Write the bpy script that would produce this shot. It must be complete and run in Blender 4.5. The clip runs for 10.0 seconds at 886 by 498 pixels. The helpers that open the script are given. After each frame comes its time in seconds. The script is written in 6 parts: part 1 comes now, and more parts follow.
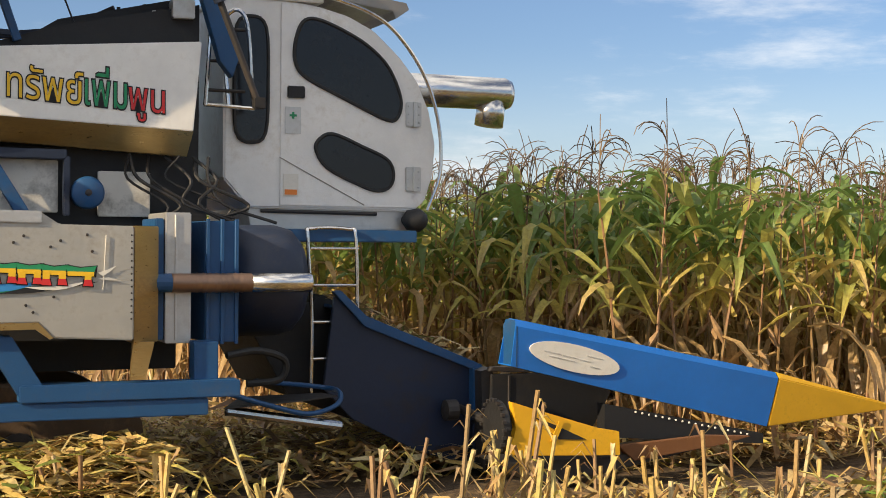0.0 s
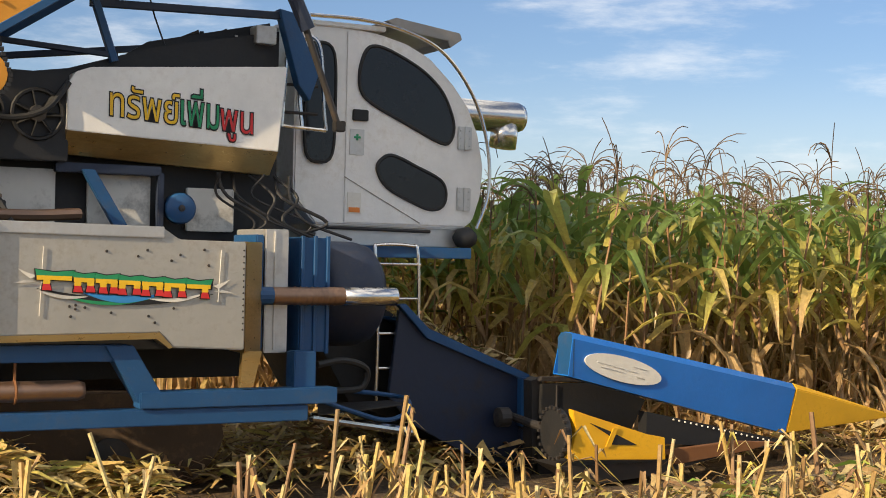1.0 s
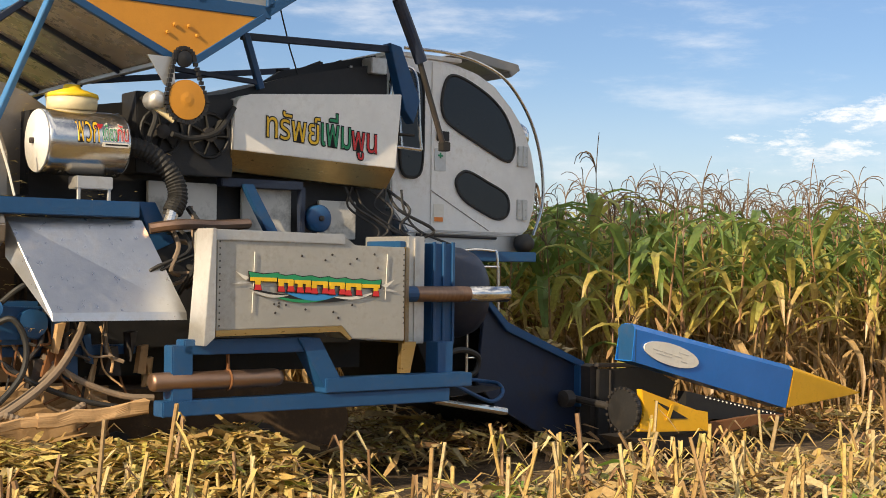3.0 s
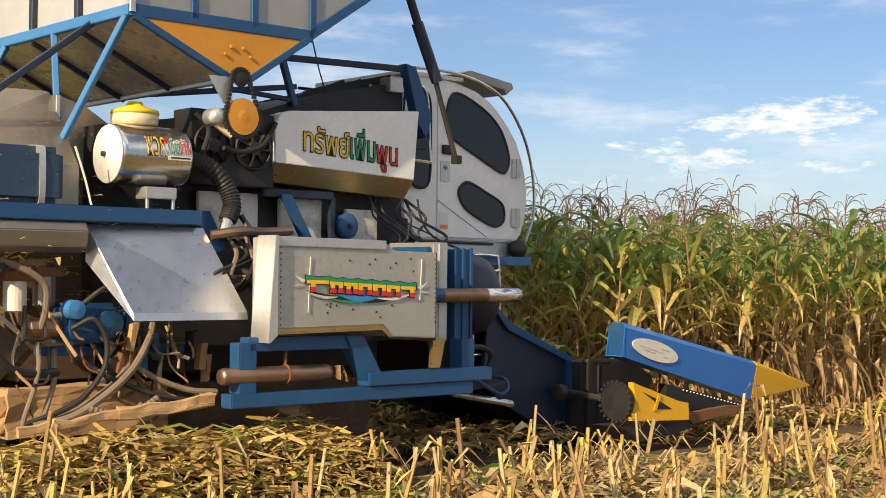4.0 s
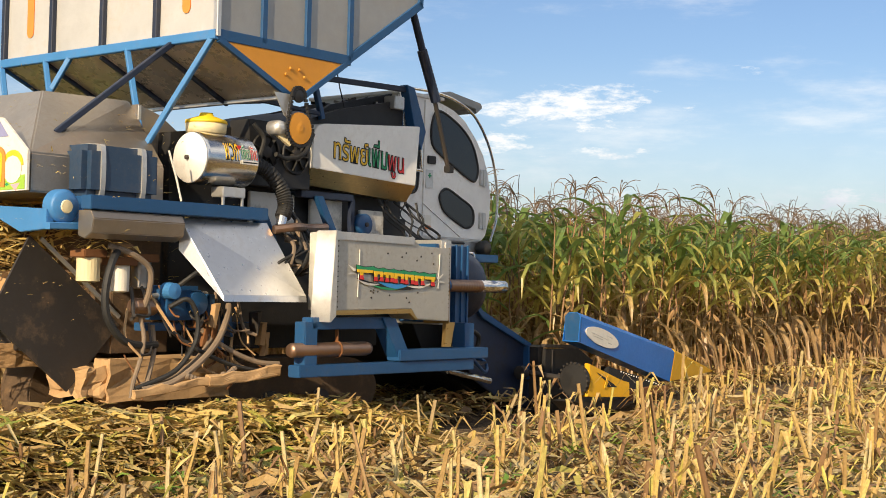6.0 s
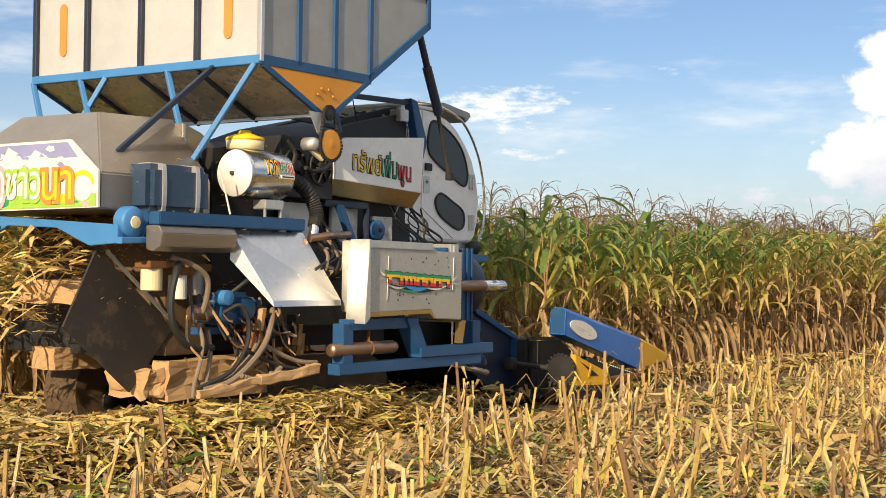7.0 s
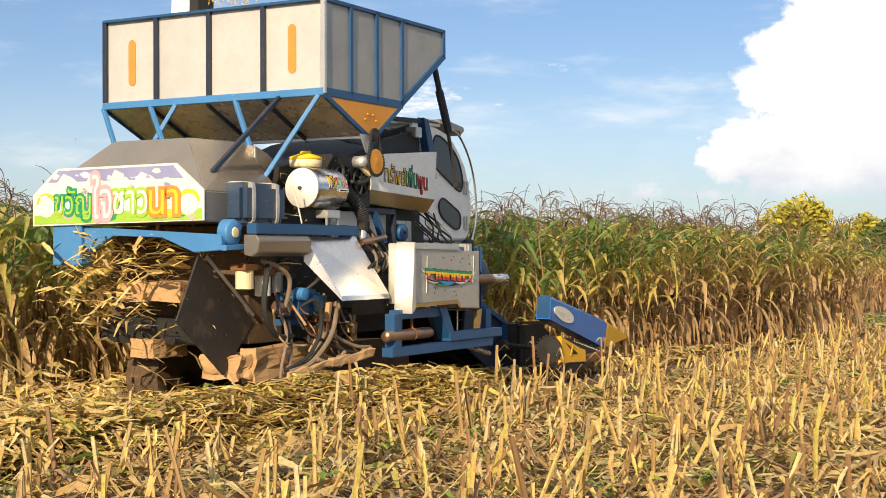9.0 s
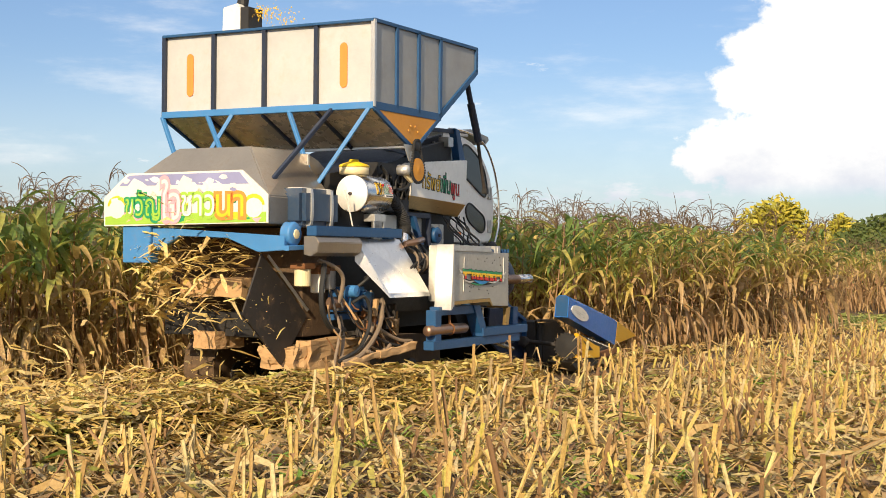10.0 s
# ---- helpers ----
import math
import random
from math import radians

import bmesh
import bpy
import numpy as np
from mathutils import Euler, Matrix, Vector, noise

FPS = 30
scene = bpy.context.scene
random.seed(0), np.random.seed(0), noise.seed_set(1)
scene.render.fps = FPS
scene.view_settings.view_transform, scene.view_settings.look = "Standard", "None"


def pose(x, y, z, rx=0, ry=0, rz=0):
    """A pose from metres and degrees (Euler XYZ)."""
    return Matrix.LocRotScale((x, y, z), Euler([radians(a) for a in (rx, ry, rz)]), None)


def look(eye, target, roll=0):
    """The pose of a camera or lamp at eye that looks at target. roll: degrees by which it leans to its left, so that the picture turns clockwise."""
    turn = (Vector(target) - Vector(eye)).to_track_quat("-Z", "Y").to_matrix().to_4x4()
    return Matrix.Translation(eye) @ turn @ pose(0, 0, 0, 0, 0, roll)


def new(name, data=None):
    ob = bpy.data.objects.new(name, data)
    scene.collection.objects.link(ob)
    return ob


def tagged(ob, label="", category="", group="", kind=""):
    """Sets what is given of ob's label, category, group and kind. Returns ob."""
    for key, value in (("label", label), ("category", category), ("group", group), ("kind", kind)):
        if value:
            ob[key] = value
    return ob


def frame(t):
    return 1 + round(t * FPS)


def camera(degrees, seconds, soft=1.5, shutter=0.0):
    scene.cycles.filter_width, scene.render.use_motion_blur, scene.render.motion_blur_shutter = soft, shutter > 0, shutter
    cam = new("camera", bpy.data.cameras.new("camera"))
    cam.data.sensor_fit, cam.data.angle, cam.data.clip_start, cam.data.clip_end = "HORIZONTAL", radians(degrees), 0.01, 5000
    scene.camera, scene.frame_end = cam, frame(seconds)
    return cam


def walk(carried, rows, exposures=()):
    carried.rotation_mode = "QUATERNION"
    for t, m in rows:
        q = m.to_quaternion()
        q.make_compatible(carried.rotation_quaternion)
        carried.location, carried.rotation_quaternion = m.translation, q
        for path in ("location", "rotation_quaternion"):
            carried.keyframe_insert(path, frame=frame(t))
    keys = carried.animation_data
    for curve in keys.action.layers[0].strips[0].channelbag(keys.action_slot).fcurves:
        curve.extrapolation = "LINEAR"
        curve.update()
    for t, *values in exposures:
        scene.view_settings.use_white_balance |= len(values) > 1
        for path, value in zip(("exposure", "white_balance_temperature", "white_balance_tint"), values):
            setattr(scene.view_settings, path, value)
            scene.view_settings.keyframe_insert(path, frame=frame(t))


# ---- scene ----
cam = camera(34.85, 10.0, soft=0.9)
# seconds, heading to the right of +y, tilt, roll: the camera stands still and pans
PAN = [
    (0.0, 21.84, 0.25, 0.46),
    (0.5, 24.09, 0.55, 0.44),
    (1.0, 27.09, 0.53, 1.03),
    (1.5, 30.35, 0.68, 0.91),
    (2.0, 32.64, 0.80, 0.76),
    (2.5, 34.19, 0.78, 0.91),
    (2.7, 34.93, 0.85, 0.86),
    (3.8, 40.28, 1.11, 1.23),
    (4.0, 41.10, 1.21, 1.05),
    (4.5, 42.50, 1.09, 1.28),
    (5.0, 44.28, 0.91, 1.31),
    (5.5, 46.80, 0.62, 1.43),
    (6.0, 49.89, 0.67, 1.19),
    (6.2, 50.59, 0.79, 1.10),
    (7.3, 53.71, 0.77, 0.32),
    (7.5, 53.99, 0.79, 0.21),
    (8.0, 54.63, 0.78, 0.19),
    (8.5, 55.97, 0.70, 0.26),
    (9.0, 57.43, 0.64, 0.21),
    (9.5, 57.80, 0.60, 0.27),
    (10.0, 58.35, 0.60, 0.46),
]
EYE = (0.0, 0.0, 1.5)
walk(cam, [(t, pose(*EYE) @ pose(0, 0, 0, 0, 0, -yaw) @ pose(0, 0, 0, 90 + tilt, 0, 0) @ pose(0, 0, 0, 0, 0, roll))
           for t, yaw, tilt, roll in PAN],
     exposures=[(0, 0.50), (2, 0.48), (4, 0.42), (7, 0.40), (10, 0.42)])
# seconds, metres driven, metres sideways, degrees of heading, metres of rise, degrees of pitch and of roll over the rough ground
DRIVE = [
    (0.0, -6.296, 0.082, 0.65, 0.005, -0.18, 0.31),
    (0.5, -5.584, 0.096, 0.70, 0.002, -0.14, 0.41),
    (1.0, -4.876, 0.075, 0.75, -0.044, 0.07, 0.26),
    (1.5, -4.179, 0.047, 0.77, -0.027, 0.35, 0.67),
    (2.0, -3.508, 0.016, 0.77, -0.010, 0.15, 0.58),
    (2.5, -2.837, 0.011, 0.76, -0.004, -0.29, 0.22),
    (2.7, -2.557, 0.018, 0.80, 0.003, -0.24, -0.09),
    (3.8, -1.002, 0.040, 1.22, 0.001, -0.24, -0.14),
    (4.0, -0.729, 0.035, 1.15, 0.027, -0.42, -0.31),
    (4.5, -0.102, 0.041, 1.03, 0.016, 0.11, -0.28),
    (5.0, 0.508, 0.050, 0.91, 0.008, 0.57, -0.26),
    (5.5, 1.111, 0.039, 0.74, -0.009, 0.89, -0.53),
    (6.0, 1.765, 0.009, 0.86, -0.008, 0.77, -0.47),
    (6.2, 2.054, -0.004, 0.88, -0.007, 0.38, -0.15),
    (7.3, 3.768, -0.208, 2.89, 0.014, 0.10, 0.20),
    (7.5, 4.064, -0.204, 3.09, -0.000, 0.21, -0.03),
    (8.0, 4.774, -0.179, 3.43, 0.005, -0.02, 0.02),
    (8.5, 5.397, -0.118, 3.25, -0.011, -0.27, -0.20),
    (9.0, 6.069, -0.080, 3.29, -0.008, -0.56, -0.10),
    (9.5, 6.758, -0.030, 3.39, -0.006, -0.67, 0.10),
    (10.0, 7.447, 0.022, 3.37, -0.017, -0.34, 0.16),
]
BASE = Vector((7.0, 9.62, 0.0))      # the harvester's middle on the ground, in the plan at 4.5 s

# ---------------------------------------------------------------- world and sun
SUN_DIR = Vector((-0.87, -0.23, 0.43)).normalized()
world = bpy.data.worlds.new("sky")
scene.world = world
world.use_nodes = True
wt = world.node_tree
wt.nodes.clear()


def wmath(op, a, b=None, c=None):
    n = wt.nodes.new("ShaderNodeMath")
    n.operation = op
    for i, v in enumerate((a, b, c)):
        if v is None:
            continue
        if isinstance(v, (int, float)):
            n.inputs[i].default_value = v
        else:
            wt.links.new(v, n.inputs[i])
    return n.outputs[0]


def wsmooth(v, a, b):
    n = wt.nodes.new("ShaderNodeMapRange")
    n.interpolation_type = "SMOOTHSTEP"
    n.inputs["From Min"].default_value, n.inputs["From Max"].default_value = a, b
    wt.links.new(v, n.inputs["Value"])
    return n.outputs["Result"]


def build_sky():
    out = wt.nodes.new("ShaderNodeOutputWorld")
    bg = wt.nodes.new("ShaderNodeBackground")
    sky = wt.nodes.new("ShaderNodeTexSky")
    sky.sky_type, sky.sun_disc = "NISHITA", False
    sky.sun_elevation = math.asin(SUN_DIR.z)
    sky.sun_rotation = math.atan2(SUN_DIR.x, SUN_DIR.y)
    sky.air_density, sky.dust_density, sky.ozone_density = 1.0, 0.6, 2.0
    tc = wt.nodes.new("ShaderNodeTexCoord")
    sep = wt.nodes.new("ShaderNodeSeparateXYZ")
    wt.links.new(tc.outputs["Generated"], sep.inputs[0])
    x, y, z = sep.outputs
    az = wmath("MULTIPLY", wmath("ARCTAN2", x, y), 180 / math.pi)
    el = wmath("MULTIPLY", wmath("ARCSINE", z), 180 / math.pi)
    comb = wt.nodes.new("ShaderNodeCombineXYZ")
    wt.links.new(az, comb.inputs[0])
    wt.links.new(el, comb.inputs[1])

    def noise_at(scale, sx, sy, detail=6, rough=0.55):
        m = wt.nodes.new("ShaderNodeMapping")
        m.inputs["Scale"].default_value = (sx, sy, 1)
        wt.links.new(comb.outputs[0], m.inputs["Vector"])
        n = wt.nodes.new("ShaderNodeTexNoise")
        n.inputs["Scale"].default_value, n.inputs["Detail"].default_value = scale, detail
        n.inputs["Roughness"].default_value = rough
        wt.links.new(m.outputs[0], n.inputs["Vector"])
        return n.outputs["Fac"]

    rough = noise_at(0.42, 1, 1.3, 9, 0.6)
    fine = noise_at(0.9, 1, 1, 6)

    def lump(a, e, ra, re):
        da = wmath("DIVIDE", wmath("SUBTRACT", az, a), ra)
        de = wmath("DIVIDE", wmath("SUBTRACT", el, e), re)
        d = wmath("SQRT", wmath("ADD", wmath("MULTIPLY", da, da), wmath("MULTIPLY", de, de)))
        return wmath("MULTIPLY", wmath("SUBTRACT", 1.0, d), min(ra, re))

    # the towering cumulus: lumps joined, with a flat base
    big = None
    for a, e, ra, re in ((72.6, 4.4, 5.0, 2.2), (72.8, 7.6, 4.0, 2.4), (75.0, 9.6, 4.2, 3.4), (79.0, 8.0, 7.0, 6.5), (78.0, 13.5, 5.0, 4.0)):
        v = lump(a, e, ra, re)
        big = v if big is None else wmath("MAXIMUM", big, v)
    ragged = wmath("ADD", big, wmath("MULTIPLY", wmath("SUBTRACT", rough, 0.5), 2.6))
    cumulus = wmath("MULTIPLY", wsmooth(ragged, -0.05, 0.35), wsmooth(el, 2.3, 3.4))
    # puffs low over the field
    small = None
    for a, e, ra, re in ((63.4, 2.7, 1.5, 0.6), (65.6, 3.0, 1.0, 0.8), (68.2, 2.75, 2.6, 0.5), (58.6, 2.5, 1.2, 0.7), (60.3, 7.9, 0.9, 0.28), (55.0, 6.4, 4.4, 1.0), (51.0, 5.2, 3.6, 0.8), (56.5, 4.6, 2.6, 0.4),
                         (56.5, 2.8, 1.5, 0.5), (49.0, 4.2, 4.0, 0.35)):
        v = lump(a, e, ra, re)
        small = v if small is None else wmath("MAXIMUM", small, v)
    puffs = wsmooth(wmath("ADD", small, wmath("MULTIPLY", wmath("SUBTRACT", noise_at(0.75, 0.55, 1.6, 10, 0.68), 0.52), 4.2)), 0.0, 0.9)
    veil = wmath("MULTIPLY", wsmooth(noise_at(0.10, 1, 4.0, 8, 0.62), 0.48, 0.75), 0.5)
    low = wmath("MULTIPLY", wsmooth(el, 9.0, 0.0), 0.25)
    veil = wmath("MINIMUM", wmath("ADD", veil, low), 0.8)
    # unseen broken cloud above the view, added for more fill light
    high = wt.nodes.new("ShaderNodeTexNoise")
    high.inputs["Scale"].default_value, high.inputs["Detail"].default_value = 2.2, 8
    wt.links.new(tc.outputs["Generated"], high.inputs["Vector"])
    fill_cloud = wmath("MULTIPLY", wsmooth(high.outputs["Fac"], 0.40, 0.60), wsmooth(el, 14.0, 26.0))
    mask = wmath("MAXIMUM", wmath("MAXIMUM", cumulus, wmath("MULTIPLY", puffs, 0.9)), wmath("MAXIMUM", veil, fill_cloud))
    mask = wmath("MULTIPLY", mask, wsmooth(el, -1.0, 1.0))
    # clouds: white in the light, greyer and warmer under their bases
    shade = wsmooth(wmath("ADD", el, wmath("MULTIPLY", wmath("SUBTRACT", rough, 0.5), 5.0)), 1.8, 5.8)
    tone = wt.nodes.new("ShaderNodeMix")
    tone.data_type = "RGBA"
    wt.links.new(shade, tone.inputs["Factor"])
    tone.inputs["A"].default_value = (7.0, 7.3, 8.1, 1)
    tone.inputs["B"].default_value = (11.0, 10.7, 10.2, 1)
    mix = wt.nodes.new("ShaderNodeMix")
    mix.data_type = "RGBA"
    wt.links.new(mask, mix.inputs["Factor"])
    tint = wt.nodes.new("ShaderNodeMix")
    tint.data_type, tint.blend_type = "RGBA", "MULTIPLY"
    tint.inputs["Factor"].default_value = 1.0
    tint.inputs["B"].default_value = (0.85, 0.91, 1.07, 1)
    wt.links.new(sky.outputs[0], tint.inputs["A"])
    wt.links.new(tint.outputs["Result"], mix.inputs["A"])
    wt.links.new(tone.outputs["Result"], mix.inputs["B"])
    wt.links.new(mix.outputs["Result"], bg.inputs["Color"])
    bg.inputs["Strength"].default_value = 0.080
    wt.links.new(bg.outputs[0], out.inputs[0])


build_sky()
sun = new("sun", bpy.data.lights.new("sun", "SUN"))
sun.data.energy, sun.data.angle, sun.data.color = 5.0, radians(0.6), (1.0, 0.79, 0.52)
sun.matrix_world = look(SUN_DIR * 50, (0, 0, 0))


# ---------------------------------------------------------------- materials
def material(name, build):
    m = bpy.data.materials.new(name)
    m.use_nodes = True
    nt = m.node_tree
    nt.nodes.clear()
    out = nt.nodes.new("ShaderNodeOutputMaterial")
    build(nt, out)
    return m


def mapped_noise(nt, scale, detail=5, rough=0.6, stretch=(1, 1, 1), coord="Object"):
    tc = nt.nodes.new("ShaderNodeTexCoord")
    mp = nt.nodes.new("ShaderNodeMapping")
    mp.inputs["Scale"].default_value = stretch
    nt.links.new(tc.outputs[coord], mp.inputs["Vector"])
    n = nt.nodes.new("ShaderNodeTexNoise")
    n.inputs["Scale"].default_value, n.inputs["Detail"].default_value, n.inputs["Roughness"].default_value = scale, detail, rough
    nt.links.new(mp.outputs[0], n.inputs["Vector"])
    return n.outputs["Fac"]


def ramp(nt, fac, stops):
    r = nt.nodes.new("ShaderNodeValToRGB")
    els = r.color_ramp.elements
    while len(els) < len(stops):
        els.new(0.5)
    for e, (p, c) in zip(els, stops):
        e.position, e.color = p, (*c, 1)
    nt.links.new(fac, r.inputs[0])
    return r.outputs[0]


def blend(nt, fac, a, b, mode="MIX"):
    n = nt.nodes.new("ShaderNodeMix")
    n.data_type, n.blend_type = "RGBA", mode
    for key, v in (("Factor", fac), ("A", a), ("B", b)):
        sock = n.inputs[key] if key == "Factor" else [i for i in n.inputs if i.name == key and i.type == "RGBA"][0]
        if isinstance(v, (int, float)):
            sock.default_value = v
        elif isinstance(v, tuple):
            sock.default_value = (*v, 1)
        else:
            nt.links.new(v, sock)
    return [o for o in n.outputs if o.type == "RGBA"][0]


def bump(nt, height, strength, distance=0.01):
    b = nt.nodes.new("ShaderNodeBump")
    b.inputs["Strength"].default_value, b.inputs["Distance"].default_value = strength, distance
    nt.links.new(height, b.inputs["Height"])
    return b.outputs[0]


def surface(name, color, rough=0.5, metal=0.0, dirt=0.35, dirt_color=(0.20, 0.13, 0.07), dent=0.15, grain=18, stretch=(1, 1, 1), coat=0.0):
    """Paint or metal with two scales of wear: broad dust and fine specks."""
    def build(nt, out):
        p = nt.nodes.new("ShaderNodeBsdfPrincipled")
        broad = mapped_noise(nt, 2.3, 5, 0.65, stretch)
        fine = mapped_noise(nt, grain, 6, 0.7, stretch)
        base = blend(nt, ramp(nt, broad, [(0.3, (0, 0, 0)), (0.75, (1, 1, 1))]), tuple(c * 0.88 for c in color), tuple(min(c * 1.1, 1) for c in color))
        mixed = nt.nodes.new("ShaderNodeMath")
        mixed.operation = "MULTIPLY"
        nt.links.new(broad, mixed.inputs[0])
        nt.links.new(fine, mixed.inputs[1])
        d = ramp(nt, mixed.outputs[0], [(0.26, (0, 0, 0)), (0.52, (dirt, dirt, dirt))])
        nt.links.new(blend(nt, d, base, dirt_color), p.inputs["Base Color"])
        r = nt.nodes.new("ShaderNodeMapRange")
        r.inputs["To Min"].default_value, r.inputs["To Max"].default_value = max(rough - 0.12, 0.05), min(rough + 0.2, 1)
        nt.links.new(fine, r.inputs["Value"])
        nt.links.new(r.outputs[0], p.inputs["Roughness"])
        if metal:
            keep = nt.nodes.new("ShaderNodeMath")
            keep.operation = "MULTIPLY_ADD"
            nt.links.new(d, keep.inputs[0])
            keep.inputs[1].default_value, keep.inputs[2].default_value = -metal, metal
            nt.links.new(keep.outputs[0], p.inputs["Metallic"])
        p.inputs["Coat Weight"].default_value = coat
        nt.links.new(bump(nt, broad if dent > 0.2 else fine, dent, 0.02), p.inputs["Normal"])
        nt.links.new(p.outputs[0], out.inputs[0])
    return material(name, build)


M_STEEL = surface("brushed_steel", (0.62, 0.61, 0.58), 0.38, 0.75, 0.35, dent=0.12)
# darker steel for the side box, its shaded face put into the colour
M_SIDE_SHADE = surface("side_sheet_steel", (0.47, 0.455, 0.41), 0.42, 0.5, 0.55, dent=0.12)
# hopper sides: the shade they stand in is put into this darker grey
M_SHADED_SHEET = surface("shaded_side_sheet", (0.36, 0.36, 0.35), 0.5, 0.5, 0.3, (0.30, 0.26, 0.2), dent=0.2, grain=6)
M_CAB = surface("cab_sheet_steel", (0.84, 0.82, 0.78), 0.34, 0.12, 0.5, (0.42, 0.34, 0.22), dent=0.12)
M_FENDER = surface("satin_steel", (0.55, 0.56, 0.58), 0.28, 0.95, 0.3, dent=0.08)
M_CHROME = surface("polished_steel", (0.70, 0.68, 0.65), 0.18, 1.0, 0.2, dent=0.05)
# warm base stands for the straw field mirrored in the hopper floor
M_MIRROR = surface("warm_sheen_steel", (0.74, 0.64, 0.50), 0.24, 0.55, 0.4, (0.40, 0.24, 0.11), dent=0.3, grain=5)
M_GREY = surface("weathered_zinc", (0.34, 0.305, 0.265), 0.34, 0.8, 0.45)
M_HOPPER = surface("hopper_sheet", (0.52, 0.52, 0.51), 0.5, 0.25, 0.6, (0.40, 0.30, 0.21), dent=0.2, grain=6)
# golden base stands for reflected stubble; the dark dirt over it is mud
M_SHEEN_MUD = surface("gold_sheen_mud_steel", (0.56, 0.38, 0.15), 0.28, 0.9, 0.45, (0.14, 0.08, 0.03), dent=0.3, stretch=(1, 1, 3))
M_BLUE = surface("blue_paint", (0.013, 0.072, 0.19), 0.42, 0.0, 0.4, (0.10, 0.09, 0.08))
# second, lighter blue for the lower rear rail, struts, rear beam and pulley
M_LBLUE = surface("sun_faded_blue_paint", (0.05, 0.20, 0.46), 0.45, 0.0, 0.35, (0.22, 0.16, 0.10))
M_SNOUT = surface("bright_blue_paint", (0.010, 0.145, 0.52), 0.35, 0.0, 0.12, (0.05, 0.07, 0.10), coat=0.2)
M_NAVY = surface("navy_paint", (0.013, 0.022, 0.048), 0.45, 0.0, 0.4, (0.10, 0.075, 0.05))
M_GRIMY = surface("grimy_blue_paint", (0.009, 0.019, 0.048), 0.42, 0.0, 1.0, (0.030, 0.022, 0.018), grain=7)
M_TANK = surface("tank_blue", (0.022, 0.048, 0.095), 0.34, 0.0, 0.3, (0.16, 0.13, 0.10), coat=0.15)
M_COVER = surface("pale_sheet", (0.86, 0.84, 0.79), 0.33, 0.12, 0.3, (0.34, 0.26, 0.17), dent=0.1)
# black parts and grime, and the painted shade inside the engine bay
M_BLACK = surface("black_grime_and_shade", (0.012, 0.012, 0.013), 0.55, 0.0, 0.35, (0.07, 0.05, 0.03))
M_RUBBER = surface("black_rubber", (0.018, 0.018, 0.018), 0.6, 0.0, 0.3, (0.10, 0.08, 0.05))
M_FLAP = surface("muddy_rubber_sheet", (0.030, 0.025, 0.022), 0.65, 0.0, 0.75, (0.22, 0.14, 0.08), dent=0.3, grain=7)
M_DARK = surface("dark_worn_steel", (0.05, 0.045, 0.042), 0.5, 0.4, 0.4, (0.13, 0.07, 0.035))
M_YELLOW = surface("yellow_paint", (0.78, 0.42, 0.014), 0.45, 0.0, 0.55, (0.10, 0.055, 0.02), grain=30)
M_AMBER = surface("amber_paint", (0.62, 0.27, 0.025), 0.5, 0.0, 0.25, (0.25, 0.12, 0.03))
M_RUST = surface("rusty_steel", (0.20, 0.085, 0.03), 0.7, 0.2, 0.5, (0.06, 0.03, 0.015))
M_MUD = surface("dried_mud", (0.46, 0.29, 0.14), 0.95, 0.0, 0.8, (0.20, 0.12, 0.065), dent=0.9, grain=24)
M_STAIN = surface("oil_stained_sheet", (0.62, 0.60, 0.55), 0.45, 0.2, 0.95, (0.05, 0.04, 0.03), grain=9)
M_TRACK = surface("muddy_track", (0.09, 0.057, 0.032), 0.9, 0.0, 0.6, (0.28, 0.17, 0.085), dent=0.5)
M_PIPE = surface("bronzed_pipe", (0.30, 0.19, 0.13), 0.35, 0.8, 0.35)
M_HOSE = surface("dusty_hose", (0.20, 0.15, 0.105), 0.75, 0.0, 0.6, (0.42, 0.28, 0.16))
M_WHITE = surface("white_enamel", (0.75, 0.72, 0.64), 0.4, 0.0, 0.3)
M_CREAM = surface("cream_filter_paint", (0.72, 0.62, 0.38), 0.4, 0.0, 0.3)
M_LEMON = surface("lemon_plastic", (0.80, 0.55, 0.02), 0.4, 0.0, 0.15)
M_ORANGE = surface("orange_paint", (0.80, 0.24, 0.04), 0.5, 0.0, 0.15)
M_GREEN = surface("green_vinyl", (0.02, 0.27, 0.11), 0.4, 0.0, 0.05)
M_RED = surface("red_vinyl", (0.60, 0.03, 0.03), 0.4, 0.0, 0.05)
M_GOLD = surface("yellow_vinyl", (0.82, 0.50, 0.02), 0.4, 0.0, 0.05)
M_SKYBLUE = surface("light_blue_vinyl", (0.04, 0.27, 0.62), 0.4, 0.0, 0.05)
M_TINT = surface("tinted_window_glass", (0.012, 0.013, 0.016), 0.10, 0.0, 0.06, (0.10, 0.09, 0.08), dent=0.02)


